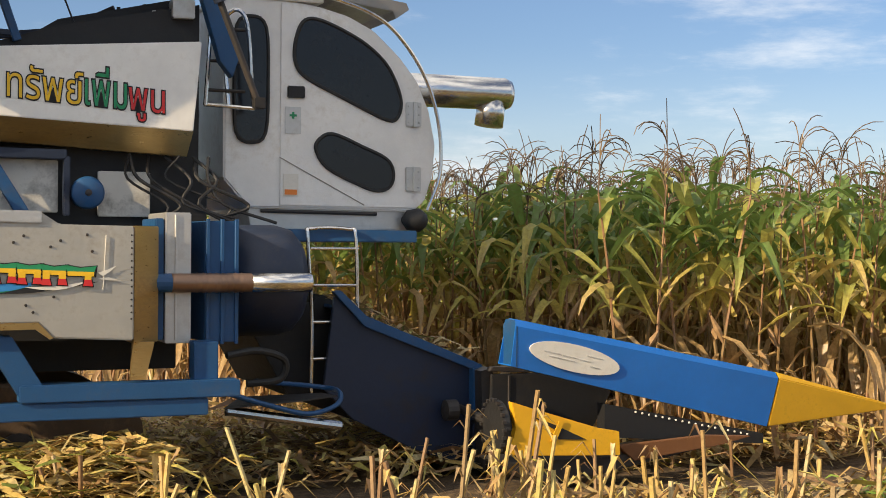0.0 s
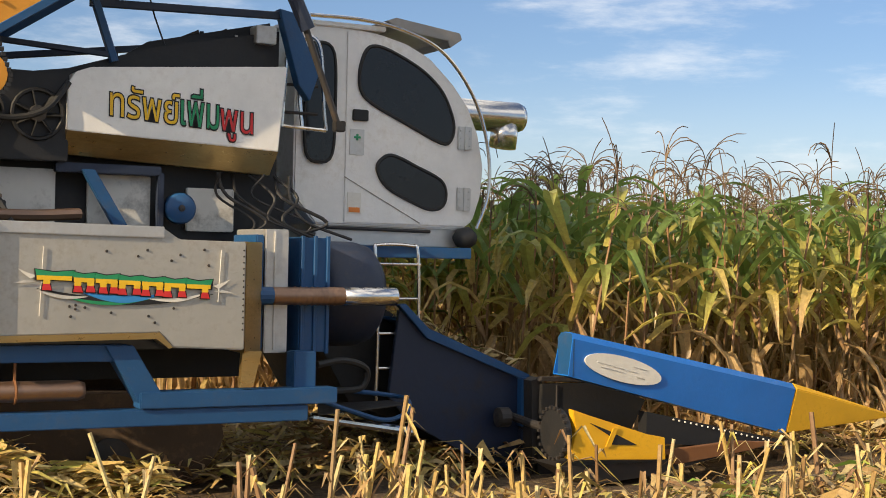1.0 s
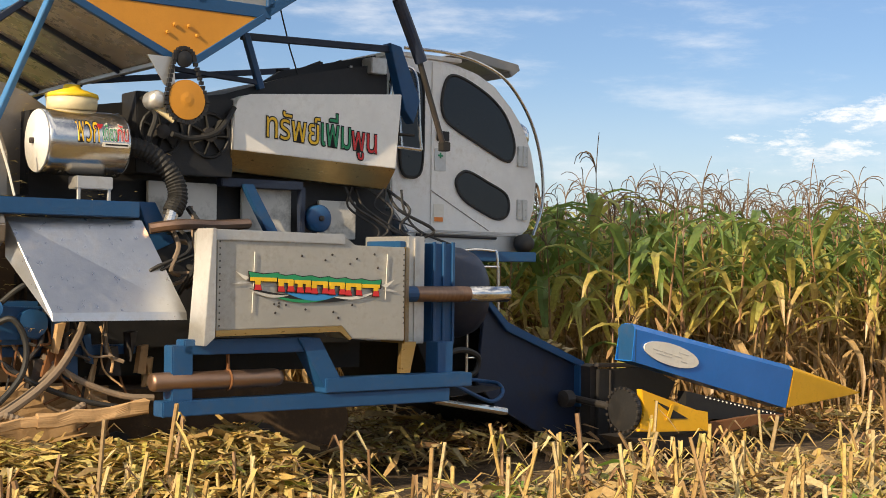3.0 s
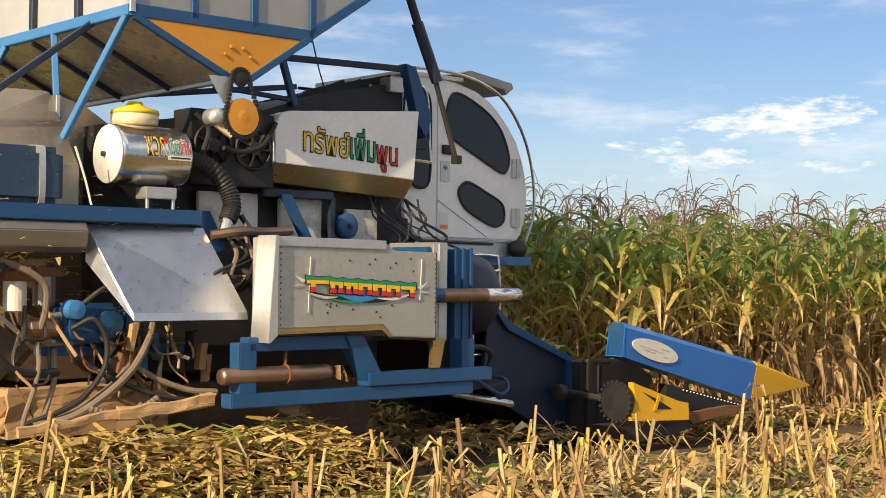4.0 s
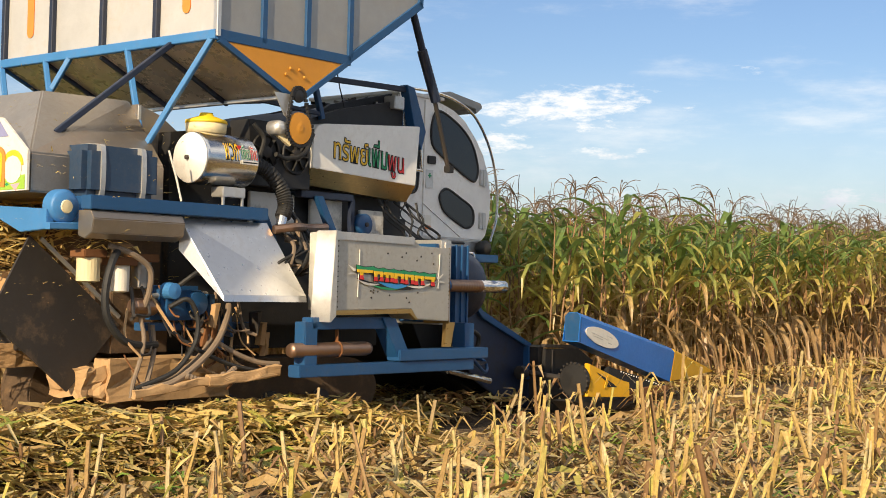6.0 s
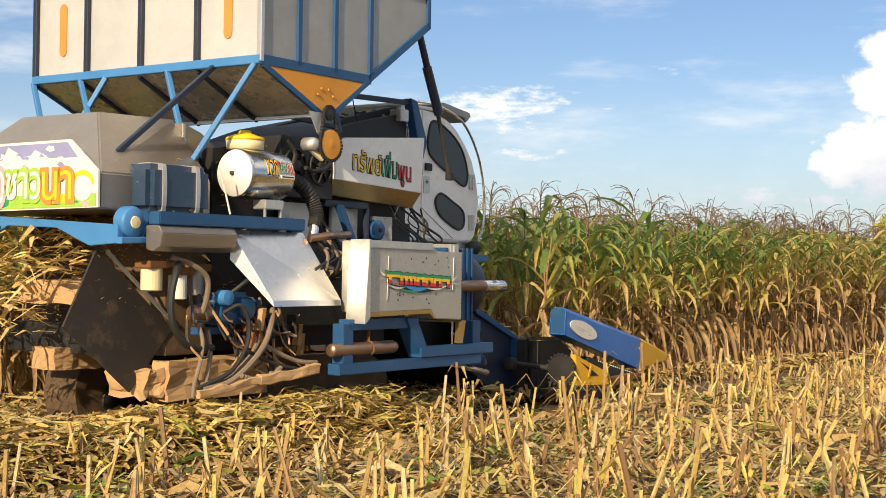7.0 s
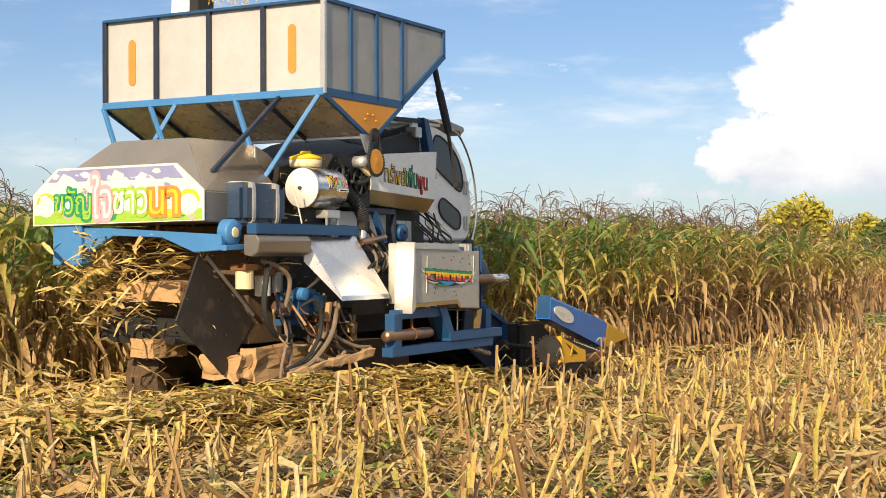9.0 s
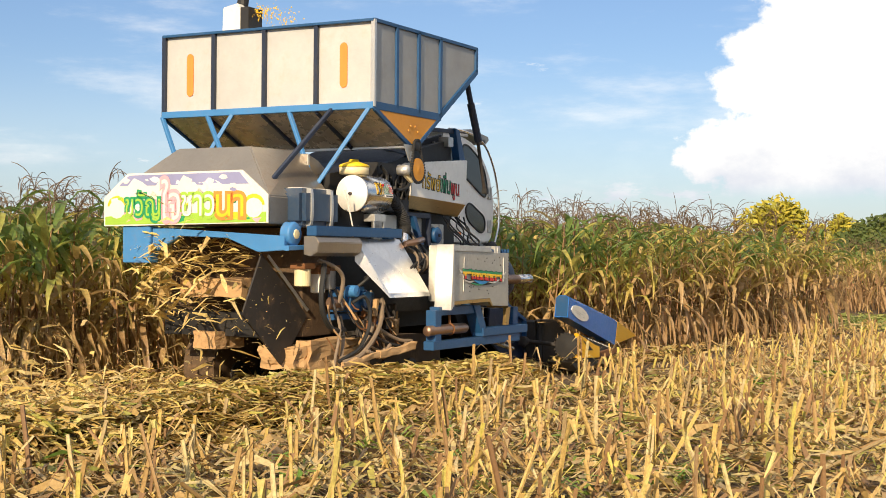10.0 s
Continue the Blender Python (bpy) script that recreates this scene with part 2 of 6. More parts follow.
def leaf_material(name, green, dry_low, dry_high, top):
    """Leaves: dry and straw-coloured low on the plant and here and there, green above, letting light through."""
    def build(nt, out):
        geo = nt.nodes.new("ShaderNodeNewGeometry")
        tc = nt.nodes.new("ShaderNodeTexCoord")
        sep = nt.nodes.new("ShaderNodeSeparateXYZ")
        nt.links.new(tc.outputs["Object"], sep.inputs[0])
        h = nt.nodes.new("ShaderNodeMapRange")
        h.inputs["From Min"].default_value, h.inputs["From Max"].default_value = 0.45, top
        nt.links.new(sep.outputs[2], h.inputs["Value"])
        add = nt.nodes.new("ShaderNodeMath")
        add.operation = "MULTIPLY_ADD"
        nt.links.new(geo.outputs["Random Per Island"], add.inputs[0])
        add.inputs[1].default_value = 0.75
        nt.links.new(h.outputs[0], add.inputs[2])
        patch = mapped_noise(nt, 0.35, 3)
        add2 = nt.nodes.new("ShaderNodeMath")
        add2.operation = "MULTIPLY_ADD"
        nt.links.new(patch, add2.inputs[0])
        add2.inputs[1].default_value = 0.7
        nt.links.new(add.outputs[0], add2.inputs[2])
        half = nt.nodes.new("ShaderNodeMath")
        half.operation = "MULTIPLY"
        nt.links.new(add2.outputs[0], half.inputs[0])
        half.inputs[1].default_value = 0.35
        ripe = nt.nodes.new("ShaderNodeMapRange")
        ripe.inputs["From Min"].default_value, ripe.inputs["From Max"].default_value = 9.0, 23.0
        ripe.inputs["To Min"].default_value, ripe.inputs["To Max"].default_value = 0.0, -0.10
        nt.links.new(sep.outputs[0], ripe.inputs["Value"])
        drier = nt.nodes.new("ShaderNodeMath")
        nt.links.new(half.outputs[0], drier.inputs[0])
        nt.links.new(ripe.outputs[0], drier.inputs[1])
        col = ramp(nt, drier.outputs[0], [(0.12, dry_low), (0.37, dry_high), (0.46, (0.66, 0.56, 0.13)), (0.57, green), (0.85, tuple(g * 0.7 for g in green))])
        fine = mapped_noise(nt, 22, 4, 0.7)
        col = blend(nt, ramp(nt, fine, [(0.35, (0, 0, 0)), (0.7, (0.5, 0.5, 0.5))]), col, (0.16, 0.09, 0.035))
        p = nt.nodes.new("ShaderNodeBsdfPrincipled")
        p.inputs["Roughness"].default_value = 0.38
        nt.links.new(col, p.inputs["Base Color"])
        tr = nt.nodes.new("ShaderNodeBsdfTranslucent")
        nt.links.new(col, tr.inputs[0])
        mx = nt.nodes.new("ShaderNodeMixShader")
        mx.inputs[0].default_value = 0.45
        nt.links.new(p.outputs[0], mx.inputs[1])
        nt.links.new(tr.outputs[0], mx.inputs[2])
        nt.links.new(mx.outputs[0], out.inputs[0])
    return material(name, build)


M_CORN = leaf_material("corn_leaf", (0.19, 0.32, 0.075), (0.52, 0.34, 0.18), (0.72, 0.51, 0.23), 1.85)


def straw_material(name, stops):
    def build(nt, out):
        geo = nt.nodes.new("ShaderNodeNewGeometry")
        col = ramp(nt, geo.outputs["Random Per Island"], stops)
        fine = mapped_noise(nt, 30, 4, 0.7)
        col = blend(nt, ramp(nt, fine, [(0.4, (0, 0, 0)), (0.75, (0.55, 0.55, 0.55))]), col, (0.15, 0.08, 0.03))
        p = nt.nodes.new("ShaderNodeBsdfPrincipled")
        p.inputs["Roughness"].default_value = 0.6
        nt.links.new(col, p.inputs["Base Color"])
        tr = nt.nodes.new("ShaderNodeBsdfTranslucent")
        nt.links.new(col, tr.inputs[0])
        mx = nt.nodes.new("ShaderNodeMixShader")
        mx.inputs[0].default_value = 0.2
        nt.links.new(p.outputs[0], mx.inputs[1])
        nt.links.new(tr.outputs[0], mx.inputs[2])
        nt.links.new(mx.outputs[0], out.inputs[0])
    return material(name, build)


M_STUB = straw_material("stubble_straw", [(0.0, (0.70, 0.51, 0.150)), (0.3, (0.61, 0.42, 0.158)), (0.45, (0.35, 0.21, 0.092)), (0.6, (0.25, 0.14, 0.067)), (0.78, (0.71, 0.58, 0.299)), (1.0, (0.58, 0.50, 0.100))])
M_LITTER = straw_material("chopped_straw", [(0.0, (0.55, 0.40, 0.165)), (0.3, (0.45, 0.30, 0.112)), (0.5, (0.26, 0.15, 0.067)), (0.72, (0.59, 0.48, 0.246)), (0.9, (0.46, 0.39, 0.090)), (1.0, (0.17, 0.20, 0.030))])
M_STALK = straw_material("corn_stalk", [(0.0, (0.46, 0.31, 0.14)), (0.5, (0.40, 0.23, 0.11)), (0.8, (0.30, 0.16, 0.08)), (1.0, (0.34, 0.30, 0.08))])
M_TASSEL = straw_material("tassel", [(0.0, (0.20, 0.13, 0.08)), (0.6, (0.09, 0.06, 0.04)), (1.0, (0.34, 0.24, 0.12))])
M_GRASS = straw_material("grass", [(0.0, (0.14, 0.22, 0.04)), (0.6, (0.26, 0.30, 0.06)), (1.0, (0.50, 0.42, 0.14))])
M_FRESH = straw_material("fresh_straw", [(0.0, (0.84, 0.64, 0.20)), (0.5, (0.78, 0.60, 0.26)), (0.8, (0.60, 0.42, 0.16)), (1.0, (0.85, 0.72, 0.24))])
M_WEED = straw_material("weed_leaves", [(0.0, (0.10, 0.20, 0.03)), (0.6, (0.16, 0.30, 0.04)), (1.0, (0.40, 0.44, 0.06))])
M_TREE = straw_material("tree_leaves", [(0.0, (0.30, 0.30, 0.03)), (0.6, (0.46, 0.42, 0.04)), (1.0, (0.60, 0.48, 0.05))])
M_BUSH = straw_material("bush_leaves", [(0.0, (0.05, 0.10, 0.015)), (0.6, (0.08, 0.13, 0.02)), (1.0, (0.13, 0.16, 0.03))])


def build_soil(nt, out):
    p = nt.nodes.new("ShaderNodeBsdfPrincipled")
    a = mapped_noise(nt, 0.8, 8, 0.7)
    b = mapped_noise(nt, 14, 8, 0.75)
    col = ramp(nt, a, [(0.3, (0.035, 0.022, 0.012)), (0.5, (0.065, 0.040, 0.021)), (0.7, (0.14, 0.088, 0.044))])
    col = blend(nt, ramp(nt, b, [(0.46, (0, 0, 0)), (0.64, (0.45, 0.45, 0.45))]), col, (0.34, 0.23, 0.10))
    nt.links.new(col, p.inputs["Base Color"])
    p.inputs["Roughness"].default_value = 0.95
    nt.links.new(bump(nt, b, 0.8, 0.05), p.inputs["Normal"])
    nt.links.new(p.outputs[0], out.inputs[0])


M_SOIL = material("soil_and_chaff", build_soil)


# ---------------------------------------------------------------- mesh helpers
def link_mesh(name, bm, mats, smooth=False):
    me = bpy.data.meshes.new(name)
    bm.normal_update()
    bm.to_mesh(me)
    bm.free()
    for m in (mats if isinstance(mats, (list, tuple)) else [mats]):
        me.materials.append(m)
    if smooth:
        for p in me.polygons:
            p.use_smooth = True
    return new(name, me)


def part(name, bm, mat, parent, label="", smooth=False, shift=True):
    """One mesh under a thing or a part; harvester parts are drawn in plan places and shifted to its base."""
    if shift:
        bmesh.ops.translate(bm, verts=bm.verts, vec=-BASE)
    ob = link_mesh(name, bm, mat, smooth)
    ob.parent = parent
    return tagged(ob, label)


def box(bm, x0, x1, y0, y1, z0, z1):
    v = [bm.verts.new((x, y, z)) for z in (z0, z1) for x, y in ((x0, y0), (x1, y0), (x1, y1), (x0, y1))]
    for f in ((3, 2, 1, 0), (4, 5, 6, 7), (0, 1, 5, 4), (1, 2, 6, 5), (2, 3, 7, 6), (3, 0, 4, 7)):
        bm.faces.new([v[k] for k in f])


def boxed(*a, bev=0.006):
    bm = bmesh.new()
    box(bm, *a)
    if bev:
        bmesh.ops.bevel(bm, geom=list(bm.edges), offset=bev, segments=2, affect="EDGES")
    return bm


def bar(p0, p1, w, h, up=(0, 0, 1), bm=None):
    """A square bar from p0 to p1."""
    bm = bm or bmesh.new()
    p0, p1 = Vector(p0), Vector(p1)
    d = (p1 - p0).normalized()
    s = d.cross(Vector(up))
    if s.length < 0.05:
        s = d.cross(Vector((1, 0, 0)))
    s.normalize()
    u = s.cross(d)
    loops = []
    c = min(w, h) * 0.12
    prof = [(-w / 2 + c, -h / 2), (w / 2 - c, -h / 2), (w / 2, -h / 2 + c), (w / 2, h / 2 - c), (w / 2 - c, h / 2), (-w / 2 + c, h / 2), (-w / 2, h / 2 - c), (-w / 2, -h / 2 + c)]
    for p in (p0, p1):
        loops.append([bm.verts.new(p + s * a + u * b) for a, b in prof])
    n = len(prof)
    for i in range(n):
        bm.faces.new((loops[0][i], loops[0][(i + 1) % n], loops[1][(i + 1) % n], loops[1][i]))
    bm.faces.new(loops[0][::-1])
    bm.faces.new(loops[1])
    bmesh.ops.recalc_face_normals(bm, faces=bm.faces)
    return bm


def prism(pts, axis, a, b, bev=0.0, bm=None):
    """A flat outline, pushed through from a to b along x, y or z. pts: the other two coordinates, in order."""
    bm = bm or bmesh.new()

    def at(p, v):
        q = list(p)
        q.insert("xyz".index(axis), v)
        return q
    lo = [bm.verts.new(at(p, a)) for p in pts]
    hi = [bm.verts.new(at(p, b)) for p in pts]
    n = len(pts)
    faces = [bm.faces.new(lo), bm.faces.new(hi[::-1])]
    faces += [bm.faces.new((lo[i], hi[i], hi[(i + 1) % n], lo[(i + 1) % n])) for i in range(n)]
    bmesh.ops.recalc_face_normals(bm, faces=faces)
    if bev:
        bmesh.ops.bevel(bm, geom=list({e for f in faces for e in f.edges}), offset=bev, segments=2, affect="EDGES")
    return bm


def tube(points, r, n=8, bm=None, closed=False, radii=None):
    """A round tube along points."""
    bm = bm or bmesh.new()
    pts = [Vector(p) for p in points]
    rings = []
    side = None
    for i, p in enumerate(pts):
        a = pts[i - 1] if i or closed else p
        b = pts[(i + 1) % len(pts)] if i + 1 < len(pts) or closed else p
        d = (b - a).normalized()
        if side is None:
            side = d.orthogonal().normalized()
        side = (side - d * side.dot(d)).normalized()
        u = d.cross(side)
        rr = radii[i] if radii else r
        rings.append([bm.verts.new(p + (side * math.cos(k * 2 * math.pi / n) + u * math.sin(k * 2 * math.pi / n)) * rr) for k in range(n)])
    for i in range(len(rings) if closed else len(rings) - 1):
        q = rings[(i + 1) % len(rings)]
        for k in range(n):
            bm.faces.new((rings[i][k], rings[i][(k + 1) % n], q[(k + 1) % n], q[k]))
    if not closed:
        bm.faces.new(rings[0][::-1])
        bm.faces.new(rings[-1])
    bmesh.ops.recalc_face_normals(bm, faces=bm.faces)
    return bm


def curve(points, steps=8):
    """Points on a smooth line through the given ones."""
    p = [Vector(q) for q in points]
    p = [p[0] * 2 - p[1]] + p + [p[-1] * 2 - p[-2]]
    out = []
    for i in range(1, len(p) - 2):
        for k in range(steps):
            t = k / steps
            a, b, c, d = p[i - 1], p[i], p[i + 1], p[i + 2]
            out.append(0.5 * ((2 * b) + (c - a) * t + (2 * a - 5 * b + 4 * c - d) * t * t + (3 * b - a - 3 * c + d) * t ** 3))
    return out + [p[-2]]


def smooth_loop(pts, steps=4):
    """A closed rounded outline in two coordinates through the given ones."""
    p = [Vector((a, b)) for a, b in pts]
    n = len(p)
    out = []
    for i in range(n):
        a, b, c, d = p[i - 1], p[i], p[(i + 1) % n], p[(i + 2) % n]
        for k in range(steps):
            t = k / steps
            q = 0.5 * ((2 * b) + (c - a) * t + (2 * a - 5 * b + 4 * c - d) * t * t + (3 * b - a - 3 * c + d) * t ** 3)
            out.append((q.x, q.y))
    return out


def turned(profile, n=24, axis="x", at=(0, 0, 0), bm=None):
    """A turned form: profile is (place along the axis, radius)."""
    bm = bm or bmesh.new()
    at = Vector(at)
    rings = []
    for s, r in profile:
        ring = []
        for k in range(n):
            c, q = math.cos(k * 2 * math.pi / n) * max(r, 1e-4), math.sin(k * 2 * math.pi / n) * max(r, 1e-4)
            v = {"x": (s, c, q), "y": (c, s, q), "z": (c, q, s)}[axis]
            ring.append(bm.verts.new(at + Vector(v)))
        rings.append(ring)
    for a, b in zip(rings, rings[1:]):
        for k in range(n):
            bm.faces.new((a[k], a[(k + 1) % n], b[(k + 1) % n], b[k]))
    bm.faces.new(rings[0][::-1])
    bm.faces.new(rings[-1])
    bmesh.ops.recalc_face_normals(bm, faces=bm.faces)
    return bm


def raw(name, verts, faces, mats, slots=None, smooth=False):
    me = bpy.data.meshes.new(name)
    me.from_pydata(verts, [], faces)
    for m in (mats if isinstance(mats, (list, tuple)) else [mats]):
        me.materials.append(m)
    if slots is not None:
        me.polygons.foreach_set("material_index", slots)
    if smooth:
        me.polygons.foreach_set("use_smooth", [True] * len(me.polygons))
    me.update()
    return me


# ---------------------------------------------------------------- ground
EDGE_NEAR, EDGE_FAR, END = 8.55, 12.0, 31.5     # where the standing corn begins, beside and behind the machine's swath, and ends


def ground_height(x, y):
    h = 0.05 * (noise.noise(Vector((x * 0.7, y * 0.7, 0))) + 0.5 * noise.noise(Vector((x * 2.1, y * 2.1, 3))))
    return h


def build_ground():
    xs = [-3000, -300, -60, -20] + [-6 + 0.16 * i for i in range(266)] + [45, 60, 100, 200, 500, 3000]
    ys = [-3000, -300, -40, -6] + [0 + 0.16 * i for i in range(88)] + [18, 30, 60, 120, 300, 3000]
    verts = [(x, y, ground_height(x, y) if -6 < x < 40 and -1 < y < 16 else 0.0) for y in ys for x in xs]
    w = len(xs)
    faces = [(j * w + i, j * w + i + 1, (j + 1) * w + i + 1, (j + 1) * w + i) for j in range(len(ys) - 1) for i in range(w - 1)]
    tagged(new("ground", raw("ground", verts, faces, M_SOIL, smooth=True)), "brown field soil strewn with chopped corn straw", "ground", kind="structure")


build_ground()


# ---------------------------------------------------------------- corn
def strip(verts, faces, slots, spine, width, normal_hint, slot, fold=0.0):
    """A leaf along a spine, folded a little along its midrib."""
    base = len(verts)
    n = len(spine)
    for i, p in enumerate(spine):
        d = (spine[min(i + 1, n - 1)] - spine[max(i - 1, 0)]).normalized()
        s = d.cross(normal_hint)
        s = s.normalized() if s.length > 1e-4 else d.orthogonal()
        u = s.cross(d)
        f = i / (n - 1)
        w = width * (0.45 + 1.6 * f) if f < 0.3 else width * (1 - ((f - 0.3) / 0.7) ** 2.0) * 0.93 + 0.002
        verts += [tuple(p - s * w / 2 + u * fold * w), tuple(p), tuple(p + s * w / 2 + u * fold * w)]
    for i in range(n - 1):
        a = base + i * 3
        faces += [(a, a + 1, a + 4, a + 3), (a + 1, a + 2, a + 5, a + 4)]
        slots += [slot, slot]


def stalk(verts, faces, slots, p0, p1, r0, r1, slot, n=5):
    base = len(verts)
    d = (p1 - p0).normalized()
    a = d.orthogonal().normalized()
    b = d.cross(a)
    for p, r in ((p0, r0), (p1, r1)):
        for k in range(n):
            t = k * 2 * math.pi / n
            verts.append(tuple(p + (a * math.cos(t) + b * math.sin(t)) * r))
    for k in range(n):
        faces.append((base + k, base + (k + 1) % n, base + n + (k + 1) % n, base + n + k))
        slots.append(slot)


def corn_shape(rng, detail=1.0):
    """Lists of one corn plant: stalk, arching leaves, an ear in its husk and a curled tassel."""
    verts, faces, slots = [], [], []
    H = rng.uniform(1.75, 2.05)
    lean = Vector((rng.gauss(0, 0.05), rng.gauss(0, 0.05), 1))
    bend = Vector((rng.gauss(0, 0.04), rng.gauss(0, 0.04), 0))

    def at(h):
        return Vector((lean.x * h, lean.y * h, h)) + bend * (h / H) ** 2 * H
    joints = [at(H * k / 4) for k in range(5)]
    for k in range(4):
        stalk(verts, faces, slots, joints[k], joints[k + 1], 0.0155 - 0.002 * k, 0.0135 - 0.002 * k, 0)
    turn = rng.uniform(0, math.pi)
    count = int(12 * detail)
    for k in range(count):
        h = H * (0.16 + 0.82 * k / (count - 1))
        t = turn + (k % 2) * math.pi + rng.gauss(0, 0.5)
        out = Vector((math.cos(t), math.sin(t), 0))
        up = h / H
        length = rng.uniform(0.70, 1.05) * (1.0 if up < 0.85 else 0.75) if up > 0.45 else rng.uniform(0.3, 0.55)
        drop = rng.uniform(0.4, 1.5) if up > 0.5 else rng.uniform(1.4, 3.0)
        rise = rng.uniform(0.7, 1.6) if up > 0.5 else rng.uniform(-0.4, 0.5)
        seg = 6 if detail >= 1 else 4
        spine = []
        for i in range(seg):
            f = i / (seg - 1)
            r = length * f * (1 - 0.30 * f * min(drop, 1.5))
            side = Vector((-out.y, out.x, 0)) * (0.05 * math.sin(f * 5 + k))
            spine.append(at(h) + out * r + side + Vector((0, 0, length * (rise * f - (rise * 0.55 + drop * 0.55) * f * f))))
        if up < 0.5:
            spine = [Vector((p.x, p.y, max(p.z, 0.03))) for p in spine]
        strip(verts, faces, slots, spine, rng.uniform(0.085, 0.125) * (1 if up > 0.4 else 0.7), Vector((0, 0, 1)), 1, 0.22)
    # ear
    h = H * rng.uniform(0.42, 0.55)
    t = rng.uniform(0, 6.28)
    e0 = at(h)
    e1 = e0 + Vector((math.cos(t) * 0.1, math.sin(t) * 0.1, 0.2 * rng.choice((1, 1, -0.6))))
    stalk(verts, faces, slots, e0, (e0 + e1) / 2, 0.012, 0.027, 0, 6)
    stalk(verts, faces, slots, (e0 + e1) / 2, e1, 0.027, 0.008, 0, 6)
    # tassel: a spike and curved side branches
    top = at(H)
    sway = rng.uniform(0, 6.28)
    neck = top + Vector((math.cos(sway) * 0.02, math.sin(sway) * 0.02, rng.uniform(0.12, 0.26)))
    stalk(verts, faces, slots, top, neck, 0.006, 0.0045, 2, 4)
    top = neck
    for k in range(int(5 * detail)):
        t = sway + rng.gauss(0, 1.1)
        L = rng.uniform(0.24, 0.40)
        curl = rng.uniform(1.6, 3.3) if k else rng.uniform(0.2, 1.6)
        prev, steps = top, 6
        for i in range(1, steps + 1):
            a = 1.45 - curl * (i / steps) ** 1.5
            q = prev + Vector((math.cos(t) * math.cos(a), math.sin(t) * math.cos(a), math.sin(a))) * (L * 1.25 / steps)
            stalk(verts, faces, slots, prev, q, 0.0046, 0.0044 if i < steps else 0.003, 2, 3)
            prev = q
    return verts, faces, slots


def shapes(count, detail, seed):
    rng = random.Random(seed)
    return [corn_shape(rng, detail) for _ in range(count)]


CORN_NEAR = shapes(14, 1.0, 11)
CORN_FAR = shapes(10, 0.75, 12)


def corn_block(name, rows, label, library, seed, keep=1.0, mats=None):
    """Standing corn of one stretch joined into one mesh. rows: (y, x from, x to, spacing)."""
    rng = random.Random(seed)
    arrays = [(np.array(v), np.array([f for f in fs if len(f) == 4]), np.array(s)) for v, fs, s in library]
    V, F, S, base = [], [], [], 0
    for y, x0, x1, gap in rows:
        x = x0 + rng.uniform(0, gap)
        while x < x1:
            if rng.random() < keep:
                v, f, s = arrays[rng.randrange(len(arrays))]
                a, k = rng.uniform(0, 6.283), rng.uniform(0.88, 1.10)
                c, q = math.cos(a) * k, math.sin(a) * k
                yy = y + rng.gauss(0, 0.05)
                V.append(np.stack([v[:, 0] * c - v[:, 1] * q + x, v[:, 0] * q + v[:, 1] * c + yy, v[:, 2] * k], 1))
                F.append(f + base)
                S.append(s)
                base += len(v)
            x += gap * rng.uniform(0.7, 1.3)
    V, F, S = np.concatenate(V), np.concatenate(F), np.concatenate(S)
    me = bpy.data.meshes.new(name)
    me.vertices.add(len(V))
    me.vertices.foreach_set("co", V.ravel())
    me.loops.add(F.size)
    me.loops.foreach_set("vertex_index", F.ravel().astype(np.int32))
    me.polygons.add(len(F))
    me.polygons.foreach_set("loop_start", np.arange(0, F.size, 4, dtype=np.int32))
    for m in (M_STALK, M_CORN, M_TASSEL):
        me.materials.append(m)
    me.polygons.foreach_set("material_index", S.astype(np.int32))
    me.update(calc_edges=True)
    me.validate()
    return tagged(new(name, me), label, "corn", kind="stuff")


PITCH = 0.72
SWATH = [EDGE_NEAR + 0.55 + PITCH * i for i in range(5)]      # the rows that the header takes
CUT_END = 20.5


def build_corn():
    corn_block("standing_corn", [(y, CUT_END, END, 0.2) for y in SWATH], "tall ripening corn with green tops and dry brown lower leaves", CORN_NEAR, 1)
    corn_block("standing_corn", [(EDGE_FAR + 0.1 + PITCH * i, 3.0, END, 0.2) for i in range(3)], "tall ripening corn standing behind the harvested strip", CORN_NEAR, 2)
    corn_block("standing_corn", [(EDGE_FAR + 0.1 + PITCH * i, 2.0, END, 0.26) for i in range(3, 12)], "deep rows of ripening corn with brown tassels", CORN_FAR, 3)
    corn_block("standing_corn", [(y, 46, 100, 0.35) for y in (8.0, 9.0, 10.0, 11.0, 12.0, 13.0, 14.0, 15.0, 17.0, 19.0, 22.0)], "distant yellow corn beyond a grass strip", CORN_FAR, 4)


build_corn()


def build_swath():
    """The plants that the header pulls down in this stretch, each a thing of its own."""
    rng = random.Random(5)
    protos = []
    for v, f, s in CORN_NEAR:
        me = raw("corn_plant", v, f, (M_STALK, M_CORN, M_TASSEL), s)
        protos.append(me)
    plants = []
    for y in SWATH:
        x = 4.9 + rng.uniform(0, 0.2)
        while x < CUT_END:
            ob = new("corn_plant", protos[rng.randrange(len(protos))])
            ob.scale = [rng.uniform(0.9, 1.1)] * 3
            tagged(ob, "tall ripe corn plant with arching leaves and curled tassel", "corn plant", "corn rows before the header")
            plants.append((ob, x, y + rng.gauss(0, 0.05), rng.uniform(0, 360)))
            x += 0.25 * rng.uniform(0.7, 1.3)
    return plants


PLANTS = build_swath()


